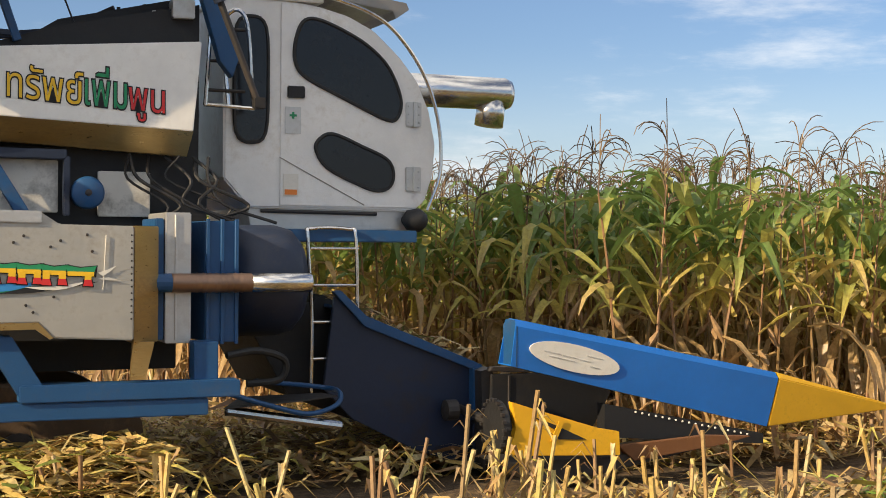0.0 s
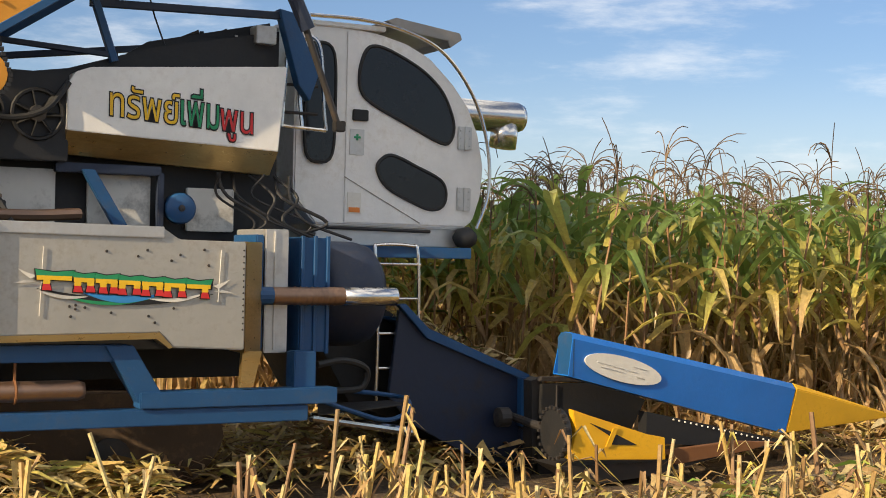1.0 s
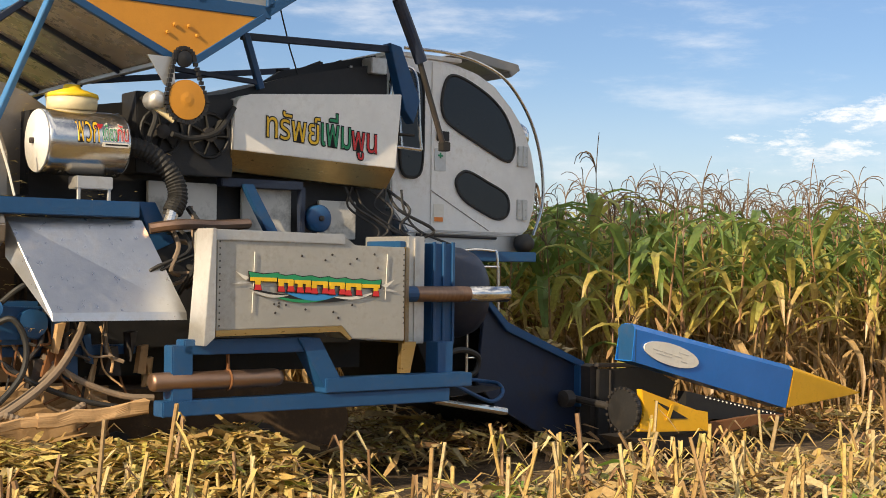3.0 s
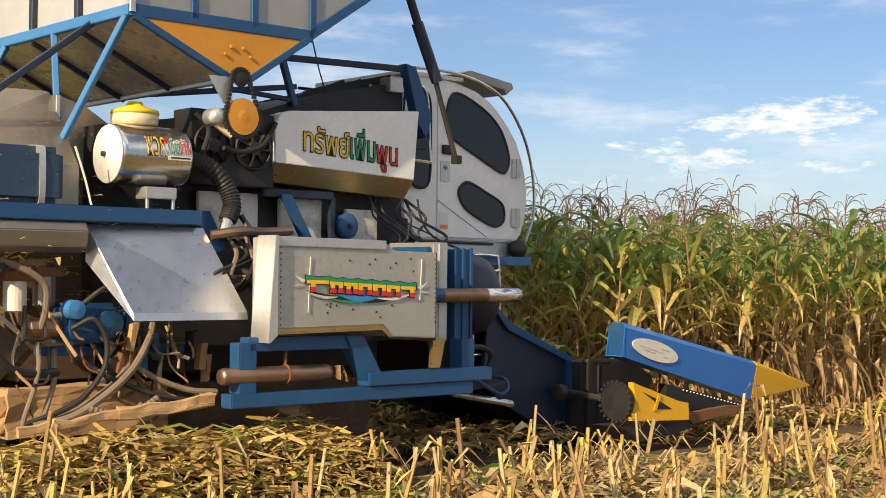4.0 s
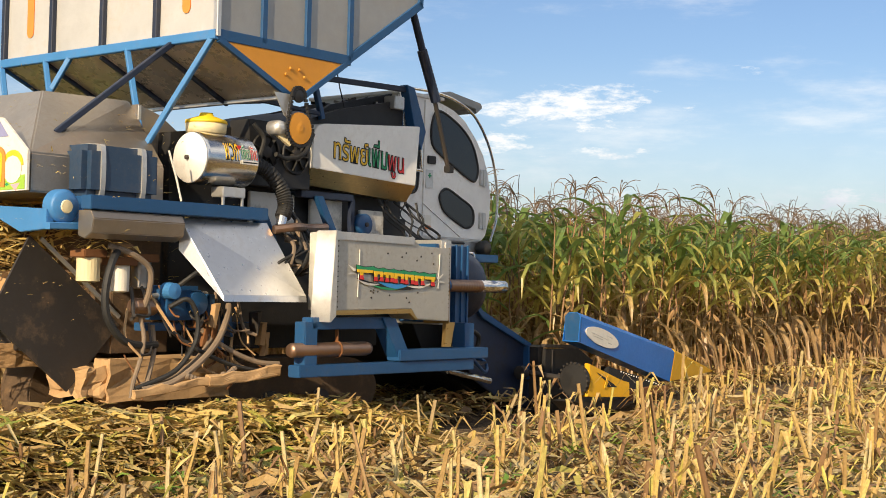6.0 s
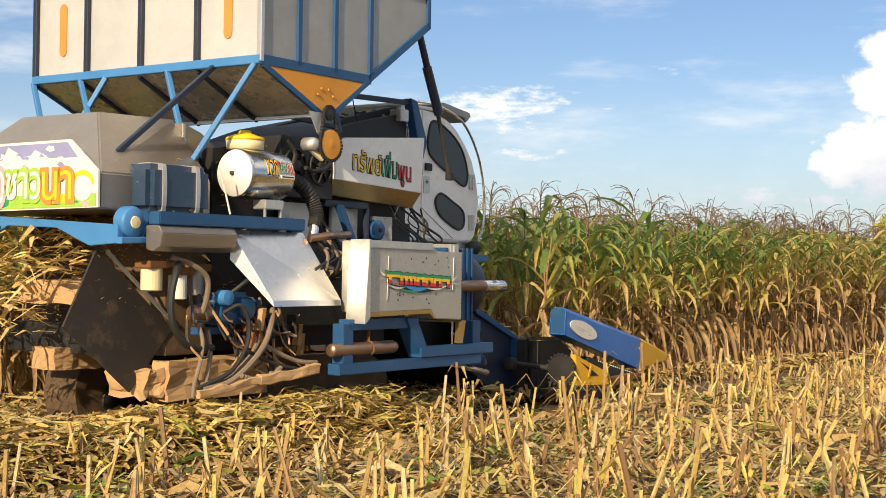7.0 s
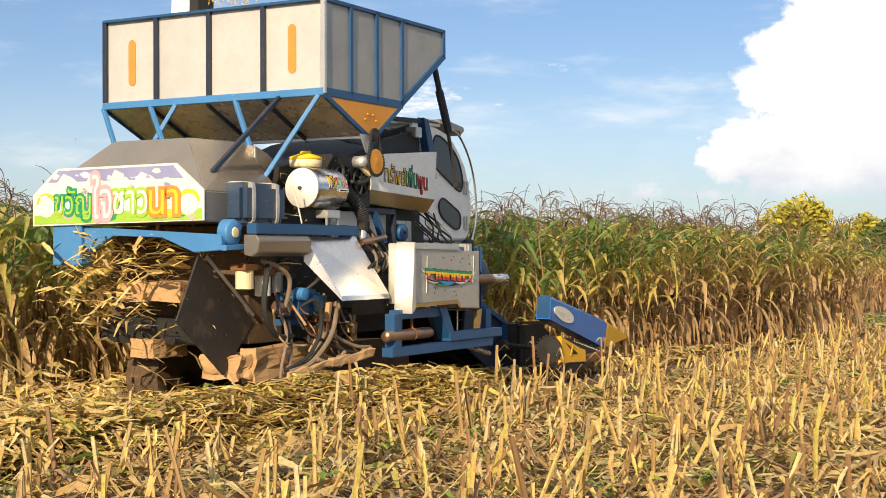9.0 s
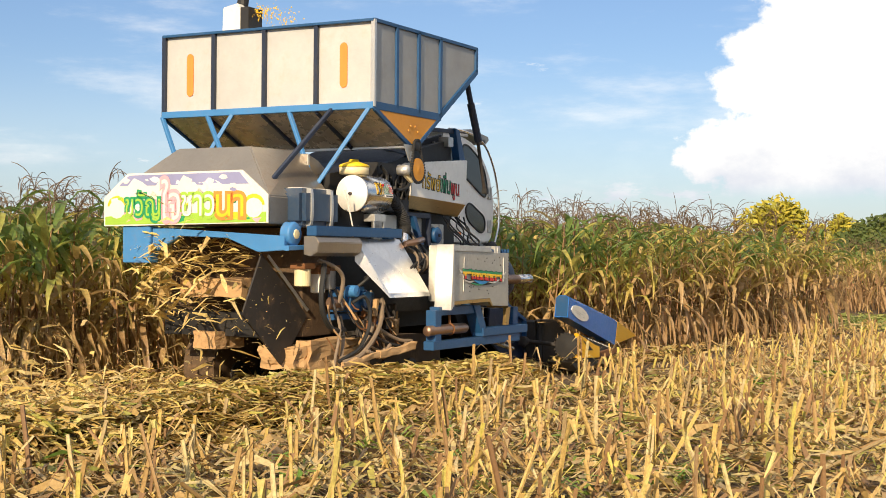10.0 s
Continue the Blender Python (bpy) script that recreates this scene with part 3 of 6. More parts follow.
# ---------------------------------------------------------------- stubble and straw
def litter_mesh(name, count, seed, place, size, mat, lift):
    """Bent strips of leaf and husk lying about."""
    rng = random.Random(seed)
    verts, faces = [], []
    for _ in range(count):
        x, y, z = place(rng)
        L = rng.uniform(*size)
        w = min(L * rng.uniform(0.04, 0.17), 0.045)
        t = rng.uniform(0, 6.28)
        d = Vector((math.cos(t), math.sin(t), rng.gauss(0, 0.25)))
        s = Vector((-math.sin(t), math.cos(t), rng.gauss(0, 0.5))) * w / 2
        c = Vector((x, y, z + rng.uniform(0.0, lift)))
        mid = Vector((rng.gauss(0, 0.1), rng.gauss(0, 0.1), rng.uniform(0, 0.25))) * L
        b = len(verts)
        for p, k in ((c - d * L / 2, 0.5), (c + mid, 1.0), (c + d * L / 2, 0.3)):
            verts += [tuple(p - s * k), tuple(p + s * k)]
        faces += [(b, b + 1, b + 3, b + 2), (b + 2, b + 3, b + 5, b + 4)]
    return raw(name, verts, faces, mat)


def stub_shape(verts, faces, rng, x, y, z):
    h = rng.choice((rng.uniform(0.16, 0.32), rng.uniform(0.26, 0.46), rng.uniform(0.36, 0.54)))
    if rng.random() < 0.07:
        h = rng.uniform(0.5, 0.75)
    lean = Vector((rng.gauss(0.03, 0.16), rng.gauss(0, 0.16), 1))
    if rng.random() < 0.10:
        lean = Vector((rng.gauss(0.1, 0.6), rng.gauss(0, 0.6), 0.8))
    slots = []
    p0 = Vector((x, y, z - 0.03))
    p1 = p0 + lean * h
    r = rng.uniform(0.010, 0.017)
    stalk(verts, faces, slots, p0, p1, r * 1.15, r, 0, 5)
    # split top and torn sheaths
    for _ in range(rng.randrange(3, 7)):
        t = rng.uniform(0, 6.28)
        out = Vector((math.cos(t), math.sin(t), 0))
        s = p0 + lean * h * rng.uniform(0.3, 0.95)
        L = rng.uniform(0.08, 0.32)
        up = rng.choice((rng.uniform(-1.4, 0.3), rng.uniform(0.3, 1.3)))
        spine = [s, s + out * L * 0.4 + Vector((0, 0, L * 0.5 * up)), s + out * L * 0.8 + Vector((0, 0, L * (0.5 * up - 0.35)))]
        strip(verts, faces, slots, spine, rng.uniform(0.012, 0.042), Vector((0, 0, 1)), 0, 0.25)


def build_stubble():
    rng = random.Random(21)
    verts, faces = [], []
    for i in range(11):
        y = EDGE_NEAR - 1.05 - PITCH * i
        x = 1.0
        while x < 44:
            if rng.random() < 0.92:
                yy = y + rng.gauss(0, 0.07)
                for _ in range(rng.choice((1, 2, 3, 4))):
                    xs, ys = x + rng.gauss(0, 0.045), yy + rng.gauss(0, 0.045)
                    stub_shape(verts, faces, rng, xs, ys, ground_height(xs, ys) if xs < 39 else 0)
            x += 0.38 * rng.uniform(0.5, 1.6)
    tagged(new("corn_stubble", raw("corn_stubble", verts, faces, M_STUB)), "cut golden corn stubble with split and torn stalks", "stubble", kind="stuff")

    def flat(rng):
        x, y = rng.uniform(0, 40), rng.uniform(0.5, 7.5)
        return x, y, ground_height(x, y)

    def strip_behind(rng):
        x, y = rng.uniform(-2, 22), rng.uniform(8.6, 12.2)
        return x, y, ground_height(x, y)

    def under_corn(rng):
        x, y = rng.uniform(4, 34), rng.uniform(8.6, 14)
        return x, y, ground_height(x, y)
    tagged(new("straw_litter", litter_mesh("straw_litter", 38000, 31, flat, (0.10, 0.42), M_LITTER, 0.12)), "chopped straw and husks spread over the field", "straw", kind="stuff")
    tagged(new("straw_litter", litter_mesh("straw_litter", 20000, 33, strip_behind, (0.08, 0.36), M_STUB, 0.2)), "fresh chopped straw on the harvested strip", "straw", kind="stuff")
    g = random.Random(44)
    spots = [(g.uniform(4, 24), g.uniform(3.5, 7.3)) for _ in range(70)]

    def weeds(rng):
        x, y = spots[rng.randrange(len(spots))]
        x, y = x + rng.gauss(0, 0.07), y + rng.gauss(0, 0.07)
        return x, y, ground_height(x, y) + rng.uniform(0.0, 0.14)
    tagged(new("green_weeds", litter_mesh("green_weeds", 1500, 35, weeds, (0.08, 0.2), M_WEED, 0.06)), "small bright green weeds sprouting between the stubble", "weeds", kind="stuff")
    tagged(new("leaf_litter", litter_mesh("leaf_litter", 7000, 34, under_corn, (0.15, 0.5), M_LITTER, 0.15)), "dry fallen leaves between the corn rows", "straw", kind="stuff")


build_stubble()


# ---------------------------------------------------------------- the straw bank that the machine leaves beside its track
def windrow_slice(x0, x1, seed):
    """One length of the bank: a lumpy soil core and matted straw over it."""
    rng = random.Random(seed)

    def top(x, y):
        f = (y - 7.35) / 1.25
        h = 0.42 * math.sin(math.pi * min(max(f, 0), 1)) ** 0.6 if 0 < f < 1 else 0
        return h * (0.92 + 0.25 * noise.noise(Vector((x * 1.3, y * 1.7, 2)))) + 0.03 * noise.noise(Vector((x * 5, y * 5, 7)))
    n, m = 9, 14
    verts, faces, slots = [], [], []
    for i in range(n + 1):
        for k in range(m + 1):
            x, y = x0 - 0.06 + (x1 - x0 + 0.12) * i / n, 7.3 + 1.35 * k / m
            verts.append((x, y, top(x, y) - (0.05 if 0 < k < m else 0.25)))
    for i in range(n):
        for k in range(m):
            a = i * (m + 1) + k
            faces.append((a, a + m + 1, a + m + 2, a + 1))
            slots.append(0)
    for _ in range(1000):
        x, y = rng.uniform(x0, x1), 7.3 + 1.3 * rng.random() ** 1.3
        L = rng.uniform(0.08, 0.36)
        w = min(L * rng.uniform(0.05, 0.2), 0.035)
        t = rng.gauss(0.2, 1.1)
        d = Vector((math.cos(t), math.sin(t), rng.gauss(0, 0.22)))
        sd = Vector((-math.sin(t), math.cos(t), rng.gauss(0, 0.5))) * w / 2
        c = Vector((x, y, top(x, y) + rng.uniform(-0.05, 0.07)))
        mid = Vector((rng.gauss(0, 0.08), rng.gauss(0, 0.08), rng.uniform(-0.05, 0.16))) * L
        b = len(verts)
        for p, k in ((c - d * L / 2, 0.5), (c + mid, 1.0), (c + d * L / 2, 0.3)):
            verts += [tuple(p - sd * k), tuple(p + sd * k)]
        faces += [(b, b + 1, b + 3, b + 2), (b + 2, b + 3, b + 5, b + 4)]
        slots += [1, 1]
    return raw("straw_bank", verts, faces, (M_SOIL, M_BANK), slots)


M_BANK = straw_material("matted_straw", [(0.0, (0.66, 0.48, 0.137)), (0.3, (0.56, 0.39, 0.121)), (0.5, (0.32, 0.19, 0.073)), (0.7, (0.68, 0.55, 0.226)), (0.9, (0.54, 0.45, 0.096)), (1.0, (0.21, 0.27, 0.040))])
BANK = []
for k in range(24):
    xa = -3.0 + 0.75 * k
    BANK.append((tagged(new("straw_bank", windrow_slice(xa, xa + 0.75, 300 + k)), "matted yellow straw and soil left beside the track", "straw", "straw bank lengths", "stuff"), xa))


# ---------------------------------------------------------------- distance
def tree_thing(name, x, y, h, w, mat, seed, label):
    rng = random.Random(seed)
    top = tagged(new(name), label, "tree")
    top.location = (x, y, 0)
    bm = bmesh.new()
    tube([(0, 0, -0.2), (0.1, 0, h * 0.3), (0.0, 0.1, h * 0.6)], 0.2, 7, bm, radii=[h * 0.04, h * 0.03, h * 0.012])
    for k in range(6):
        t = k * 1.05
        tube([(0.05, 0, h * (0.25 + 0.04 * k)), (math.cos(t) * w * 0.3, math.sin(t) * w * 0.3, h * (0.5 + 0.05 * k))], 0.1, 5, bm, radii=[h * 0.014, h * 0.006])
    part("trunk", bm, M_STALK, top, shift=False)
    verts, faces = [], []
    lumps = [(rng.gauss(0, w * 0.2), rng.gauss(0, w * 0.2), rng.uniform(0.3, 0.85) * h, rng.uniform(0.15, 0.25) * w) for _ in range(30)]
    for cx, cy, cz, r in lumps:
        for _ in range(380):
            d = Vector((rng.gauss(0, 1), rng.gauss(0, 1), rng.gauss(0, 1))).normalized() * r * rng.uniform(0.55, 1.1)
            c = Vector((cx, cy, cz)) + d
            a = Vector((rng.gauss(0, 1), rng.gauss(0, 1), rng.gauss(0, 1))).normalized()
            b = a.orthogonal().normalized()
            k = h * rng.uniform(0.03, 0.055)
            n = len(verts)
            verts += [tuple(c - a * k), tuple(c + b * k * 0.5), tuple(c + a * k), tuple(c - b * k * 0.5)]
            faces.append((n, n + 1, n + 2, n + 3))
    crown = new("crown", raw("crown", verts, faces, mat))
    crown.parent = top


def build_distance():
    for i, (az, d, h, w, mat) in enumerate(((71.9, 88, 5.4, 5.0, M_TREE), (74.1, 92, 4.7, 3.6, M_TREE), (75.8, 84, 4.2, 4.5, M_BUSH), (78.5, 84, 4.6, 6.0, M_BUSH), (75.4, 70, 2.9, 4.5, M_BUSH),
                                            (64.6, 120, 4.9, 6.0, M_TREE), (66.6, 130, 5.0, 5.0, M_TREE))):
        a = radians(az)
        tree_thing("tree", math.sin(a) * d, math.cos(a) * d, h, w, mat, 40 + i, "sunlit yellow-green tree at the field's far edge" if mat == M_TREE else "dense dark green bush at the field's far edge")

    def grass_at(rng):
        x, y = rng.uniform(END + 0.3, END + 9), rng.uniform(7.5, 24)
        return x, y, 0.02
    tagged(new("grass_strip", litter_mesh("grass_strip", 9000, 50, grass_at, (0.15, 0.4), M_GRASS, 0.15)), "strip of green grass beside the corn", "grass", kind="stuff")


build_distance()


# ---------------------------------------------------------------- the harvester
harvester = tagged(new("corn_harvester"), "blue and bare steel corn harvester with yellow trim, driving", "harvester")


def hpart(name, bm, mat, parent=None, label="", smooth=False):
    return part(name, bm, mat, parent or harvester, label, smooth)


CAB = [(8.52, 1.99), (8.69, 1.80), (9.86, 1.79), (9.95, 1.86), (10.01, 2.04), (10.03, 2.26), (9.98, 2.50), (9.89, 2.70), (9.76, 2.86), (9.57, 3.03), (9.38, 3.12), (9.17, 3.17), (8.92, 3.20), (8.52, 3.21)]


def build_cab():
    cab = hpart("cab", prism(CAB, "y", 9.02, 10.22, 0.012), M_CAB, label="rounded cab of bare sheet steel")
    door = [(8.905, 1.82), (9.862, 1.815), (9.862, 2.70), (9.74, 2.84), (9.55, 3.01), (9.37, 3.095), (9.17, 3.145), (8.905, 3.17)]
    hpart("door", prism(door, "y", 9.008, 9.022, 0.003), M_CAB, cab)
    rear = smooth_loop([(8.60, 2.30), (8.70, 2.235), (8.80, 2.30), (8.815, 2.65), (8.80, 3.0), (8.70, 3.07), (8.60, 3.0), (8.585, 2.65)])
    front = smooth_loop([(9.00, 2.90), (9.05, 3.05), (9.15, 3.08), (9.33, 3.02), (9.52, 2.92), (9.67, 2.78), (9.76, 2.58), (9.745, 2.45), (9.66, 2.42), (9.37, 2.545), (9.10, 2.67), (9.01, 2.76)])
    low = smooth_loop([(9.15, 2.21), (9.20, 2.29), (9.29, 2.305), (9.48, 2.23), (9.66, 2.15), (9.71, 2.06), (9.69, 1.965), (9.60, 1.93), (9.47, 1.965), (9.23, 2.08)])
    for loop in (rear, front, low):
        w = hpart("window", prism(loop, "y", 8.998, 9.012), M_TINT, cab, "dark tinted pane in a black rubber gasket")
        hpart("gasket", tube([(x, 9.0, z) for x, z in loop], 0.013, 6, closed=True), M_RUBBER, w)
    hpart("door_handle", boxed(8.95, 9.07, 8.985, 9.01, 2.54, 2.62), M_BLACK, cab)
    for z in (2.38, 1.93):
        bm = boxed(9.80, 9.915, 8.992, 9.01, z, z + 0.17)
        bar((9.862, 8.99, z), (9.862, 8.99, z + 0.17), 0.02, 0.02, bm=bm)
        for dx in (9.82, 9.895):
            for k in (0.03, 0.085, 0.14):
                turned([(-0.006, 0.006), (0, 0.008)], 6, "y", (dx, 8.992, z + k), bm)
        hpart("hinge", bm, M_STEEL, cab)
    hpart("sticker", boxed(8.935, 9.045, 9.002, 9.009, 2.30, 2.48, bev=0), M_STEEL, cab, "small steel plate with a green cross")
    bm = boxed(8.965, 9.015, 8.998, 9.004, 2.415, 2.43, bev=0)
    box(bm, 8.983, 8.998, 8.9985, 9.004, 2.40, 2.446)
    hpart("green_cross", bm, M_GREEN, cab)
    st = hpart("sticker", boxed(8.925, 9.03, 9.002, 9.009, 1.88, 2.03, bev=0), M_WHITE, cab, "white and orange notice sticker")
    hpart("notice_band", boxed(8.935, 9.02, 8.999, 9.005, 1.89, 1.925, bev=0), M_ORANGE, st)
    hpart("seam", bar((8.90, 9.006, 2.14), (9.50, 9.006, 1.83), 0.006, 0.006), M_GREY, cab)
    hpart("skirt", prism([(8.72, 1.66), (9.84, 1.66), (9.93, 1.74), (9.95, 1.80), (8.69, 1.80)], "y", 9.05, 10.2, 0.006), M_STEEL, cab)
    bm = tube([(8.78, 9.03, 1.78), (9.60, 9.03, 1.77)], 0.012)
    hpart("step_rail", bm, M_DARK, cab)
    arc = curve([(8.60, 8.97, 3.25), (9.0, 8.96, 3.25), (9.33, 8.95, 3.20), (9.64, 8.95, 3.07), (9.89, 8.95, 2.78), (10.02, 8.95, 2.43), (10.04, 8.95, 2.07), (9.95, 8.96, 1.80)])
    hpart("bow_rail", tube(arc, 0.014), M_CHROME, cab, "bent steel guard rail round the cab front")
    bm = prism([(9.20, 3.27), (9.28, 3.30), (9.80, 3.235), (9.82, 3.19), (9.72, 3.12), (9.70, 3.17), (9.30, 3.22)], "y", 9.0, 10.2, 0.004)
    hpart("visor", bm, M_GREY, cab, "grey sun visor over the windscreen")
    hpart("roof", boxed(8.50, 9.2, 9.0, 10.24, 3.19, 3.225), M_CAB, cab)
    # handrail behind the door
    bm = tube(curve([(8.46, 8.9, 3.0), (8.56, 8.86, 3.08), (8.63, 8.84, 2.98), (8.66, 8.84, 2.6), (8.68, 8.84, 2.44)]), 0.014)
    tube([(8.47, 8.9, 2.98), (8.52, 8.88, 2.45)], 0.014, 8, bm)
    tube([(8.36, 8.9, 2.46), (8.68, 8.84, 2.44)], 0.014, 8, bm)
    hpart("grab_rail", bm, M_CHROME, cab)
    hpart("lamp_dome", turned([(-0.09, 0.02), (-0.05, 0.07), (0.03, 0.085), (0.08, 0.05), (0.1, 0.01)], 14, "x", (9.86, 8.98, 1.73)), M_RUBBER, cab, "black rubber shrouded lamp", smooth=True)
    hpart("platform", boxed(8.45, 9.78, 8.72, 10.5, 1.575, 1.655), M_BLUE, label="blue platform frame under the cab")


def build_ladder():
    lad = hpart("ladder", tube(curve([(9.03, 8.68, 0.56), (9.03, 8.68, 1.1), (9.0, 8.68, 1.60), (9.03, 8.70, 1.66), (9.28, 8.70, 1.66), (9.33, 8.68, 1.60), (9.345, 8.68, 1.1), (9.355, 8.68, 0.56)], 5), 0.013), M_CHROME, label="thin steel boarding ladder")
    for z in (1.53, 1.29, 1.05, 0.81, 0.57):
        hpart("rung", tube([(9.02, 8.68, z), (9.35, 8.68, z)], 0.011), M_CHROME, lad)


def build_side_box():
    face = [(6.27, 1.73), (7.20, 1.72), (7.30, 1.655), (7.70, 1.65), (7.70, 1.02), (7.27, 1.04), (7.19, 1.125), (6.27, 1.11)]
    b = hpart("side_box", prism(face, "y", 7.67, 7.97, 0.008), M_SIDE_SHADE, label="large bare steel side box with a painted flame emblem")
    hpart("top_lip", prism([(6.26, 1.735), (7.205, 1.725), (7.205, 1.66), (6.26, 1.67)], "y", 7.655, 7.675, 0.004), M_STEEL, b)
    hpart("end_plate", prism([(6.25, 1.74), (6.25, 1.07), (6.19, 1.02), (6.17, 1.02), (6.225, 1.74)], "y", 7.63, 7.84, 0.003), M_STEEL, b, "bright folded end plate")
    hpart("lower_trim", prism([(6.27, 1.112), (7.19, 1.127), (7.27, 1.042), (7.25, 1.035), (7.175, 1.09), (6.27, 1.075)], "y", 7.662, 7.69), M_SHEEN_MUD, b)
    for x in (6.295, 7.685):
        for k in range(14):
            hpart("rivet", turned([(-0.004, 0.004), (0.0, 0.006)], 6, "y", (x, 7.668, 1.14 + k * (0.52 if x < 7 else 0.46) / 13)), M_DARK, b)
    hpart("corner_sheet", prism([(7.70, 7.67), (7.87, 7.86), (7.87, 7.96), (7.70, 7.96)], "z", 1.0, 1.652, 0.004), M_SHEEN_MUD, b, "folded corner sheet, warm sheen put into its colour")
    hpart("slot_strip", boxed(7.875, 7.925, 7.98, 8.4, 1.0, 1.70), M_BLUE, b)
    hpart("column_sheet", boxed(7.93, 8.08, 7.965, 8.5, 0.98, 1.735), M_STEEL, b)
    hpart("column_rib", bar((7.99, 7.96, 1.0), (7.99, 7.96, 1.72), 0.012, 0.012), M_STEEL, b)
    hpart("drain_chute", prism([(7.70, 1.01), (7.82, 1.01), (7.77, 0.80), (7.69, 0.80)], "y", 7.70, 7.74), M_SHEEN_MUD, b, "rusty hanging drain chute")
    fr = hpart("radiator_frame", boxed(8.17, 8.37, 8.0, 8.8, 0.98, 1.69), M_BLUE, b, "blue ribbed radiator frame")
    for x in (8.185, 8.27, 8.355):
        hpart("rib", bar((x, 7.995, 0.97), (x, 7.995, 1.70), 0.022, 0.022), M_BLUE, fr)
    drum = hpart("fan_drum", turned([(8.36, 0.30), (8.37, 0.345), (8.70, 0.345), (8.79, 0.32), (8.85, 0.25), (8.86, 0.0)], 32, "x", (0, 8.42, 1.33)), M_NAVY, b, "dark rotary radiator screen", smooth=True)
    ex = hpart("exhaust", tube([(7.86, 7.9, 1.33), (7.95, 7.9, 1.33)], 0.055, 14), M_BLUE, label="exhaust pipe with ribbed sleeve and bright end")
    prof = []
    for k in range(40):
        prof.append((7.95 + k * 0.0125, 0.055 + (0.004 if k % 3 == 0 and 10 < k < 34 else 0)))
    hpart("ribbed_sleeve", turned(prof, 16, "x", (0, 7.9, 1.33)), M_PIPE, ex, smooth=True)
    hpart("tailpipe", turned([(8.42, 0.056), (8.78, 0.058), (8.785, 0.05), (8.70, 0.045)], 18, "x", (0, 7.9, 1.33)), M_CHROME, ex, smooth=True)


def lumpy(bm, depth, seed):
    """Roughens a mesh as caked mud does."""
    bmesh.ops.subdivide_edges(bm, edges=list(bm.edges), cuts=5, use_grid_fill=True)
    for v in bm.verts:
        q = v.co * 9 + Vector((seed * 3.1, 0, 0))
        v.co += noise.noise_vector(q) * depth + noise.noise_vector(q * 3) * depth * 0.4
    return bm


def build_frame():
    hpart("lower_rail", boxed(5.95, 8.13, 7.72, 7.85, 0.59, 0.685), M_BLUE, label="blue lower chassis rail splashed with mud")
    hpart("upper_rail", boxed(7.10, 8.31, 7.70, 7.85, 0.69, 0.785), M_BLUE, label="blue upper chassis rail")
    hpart("cross_rail", boxed(6.10, 7.03, 7.74, 7.86, 0.96, 1.055), M_BLUE)
    hpart("brace", prism([(6.90, 1.05), (7.06, 1.05), (7.28, 0.69), (7.12, 0.69)], "y", 7.72, 7.86, 0.004), M_BLUE)
    hpart("post", boxed(6.02, 6.16, 7.74, 7.86, 0.68, 1.02), M_BLUE)
    hpart("post", boxed(8.06, 8.20, 7.78, 7.92, 0.78, 1.0), M_BLUE)
    pipe = hpart("silencer", turned([(5.90, 0.05), (5.92, 0.058), (6.76, 0.058), (6.80, 0.045), (6.81, 0.0)], 18, "x", (0, 7.78, 0.80)), M_PIPE, label="bronze coloured horizontal pipe with a clamp", smooth=True)
    hpart("clamp", tube([(6.42, 7.78 + 0.064 * math.cos(a), 0.80 + 0.064 * math.sin(a)) for a in [k * 0.52 for k in range(12)]], 0.008, 6, closed=True), M_RUST, pipe)
    hpart("hanger", bar((6.42, 7.78, 0.86), (6.42, 7.78, 0.97), 0.03, 0.012), M_RUST, pipe)
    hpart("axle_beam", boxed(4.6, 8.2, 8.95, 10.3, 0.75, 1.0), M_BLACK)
    for y in (8.72, 10.06):
        t = hpart("crawler_track", prism(smooth_loop([(5.15, 0.35), (5.25, 0.06), (5.5, 0.0), (7.2, 0.0), (7.7, 0.08), (7.95, 0.38), (7.75, 0.62), (7.2, 0.68), (5.5, 0.66), (5.25, 0.62)]), "y", y, y + 0.42), M_TRACK, label="mud-caked crawler track")
        for k in range(11):
            hpart("track_pad", boxed(5.38 + k * 0.2, 5.50 + k * 0.2, y - 0.012, y + 0.432, -0.012, 0.03, bev=0), M_TRACK, t)
        for x in (5.6, 6.1, 6.6, 7.2):
            hpart("road_wheel", turned([(y - 0.03, 0.05), (y - 0.02, 0.14), (y + 0.05, 0.15)], 16, "y", (x, 0, 0.26)), M_DARK, t)
    for k, (y0, y1, z0, z1) in enumerate(((9.15, 9.95, 1.17, 1.36), (9.5, 9.80, 0.62, 0.80))):
        hpart("muddy_step", lumpy(boxed(4.42 + 0.03 * k, 4.95, y0, y1, z0, z1, bev=0), 0.016, k), M_MUD, label="mud-caked steel step under the outlet")
    hpart("track_guard", lumpy(boxed(4.78, 5.96, 8.54, 8.70, 0.40, 0.72, bev=0), 0.035, 4), M_MUD, label="track guard plate thick with dried mud")
    hpart("track_guard", lumpy(boxed(4.60, 4.90, 8.60, 9.05, 0.44, 0.66, bev=0), 0.05, 6), M_MUD, label="clods of dried mud on the track frame")
    bm = bar((4.62, 8.04, 0.50), (5.3, 8.02, 0.57), 0.05, 0.06)
    bar((5.28, 8.02, 0.57), (5.97, 7.98, 0.635), 0.06, 0.085, bm=bm)
    hpart("muddy_rail", lumpy(bm, 0.022, 9), M_MUD, label="rail end caked in orange mud")
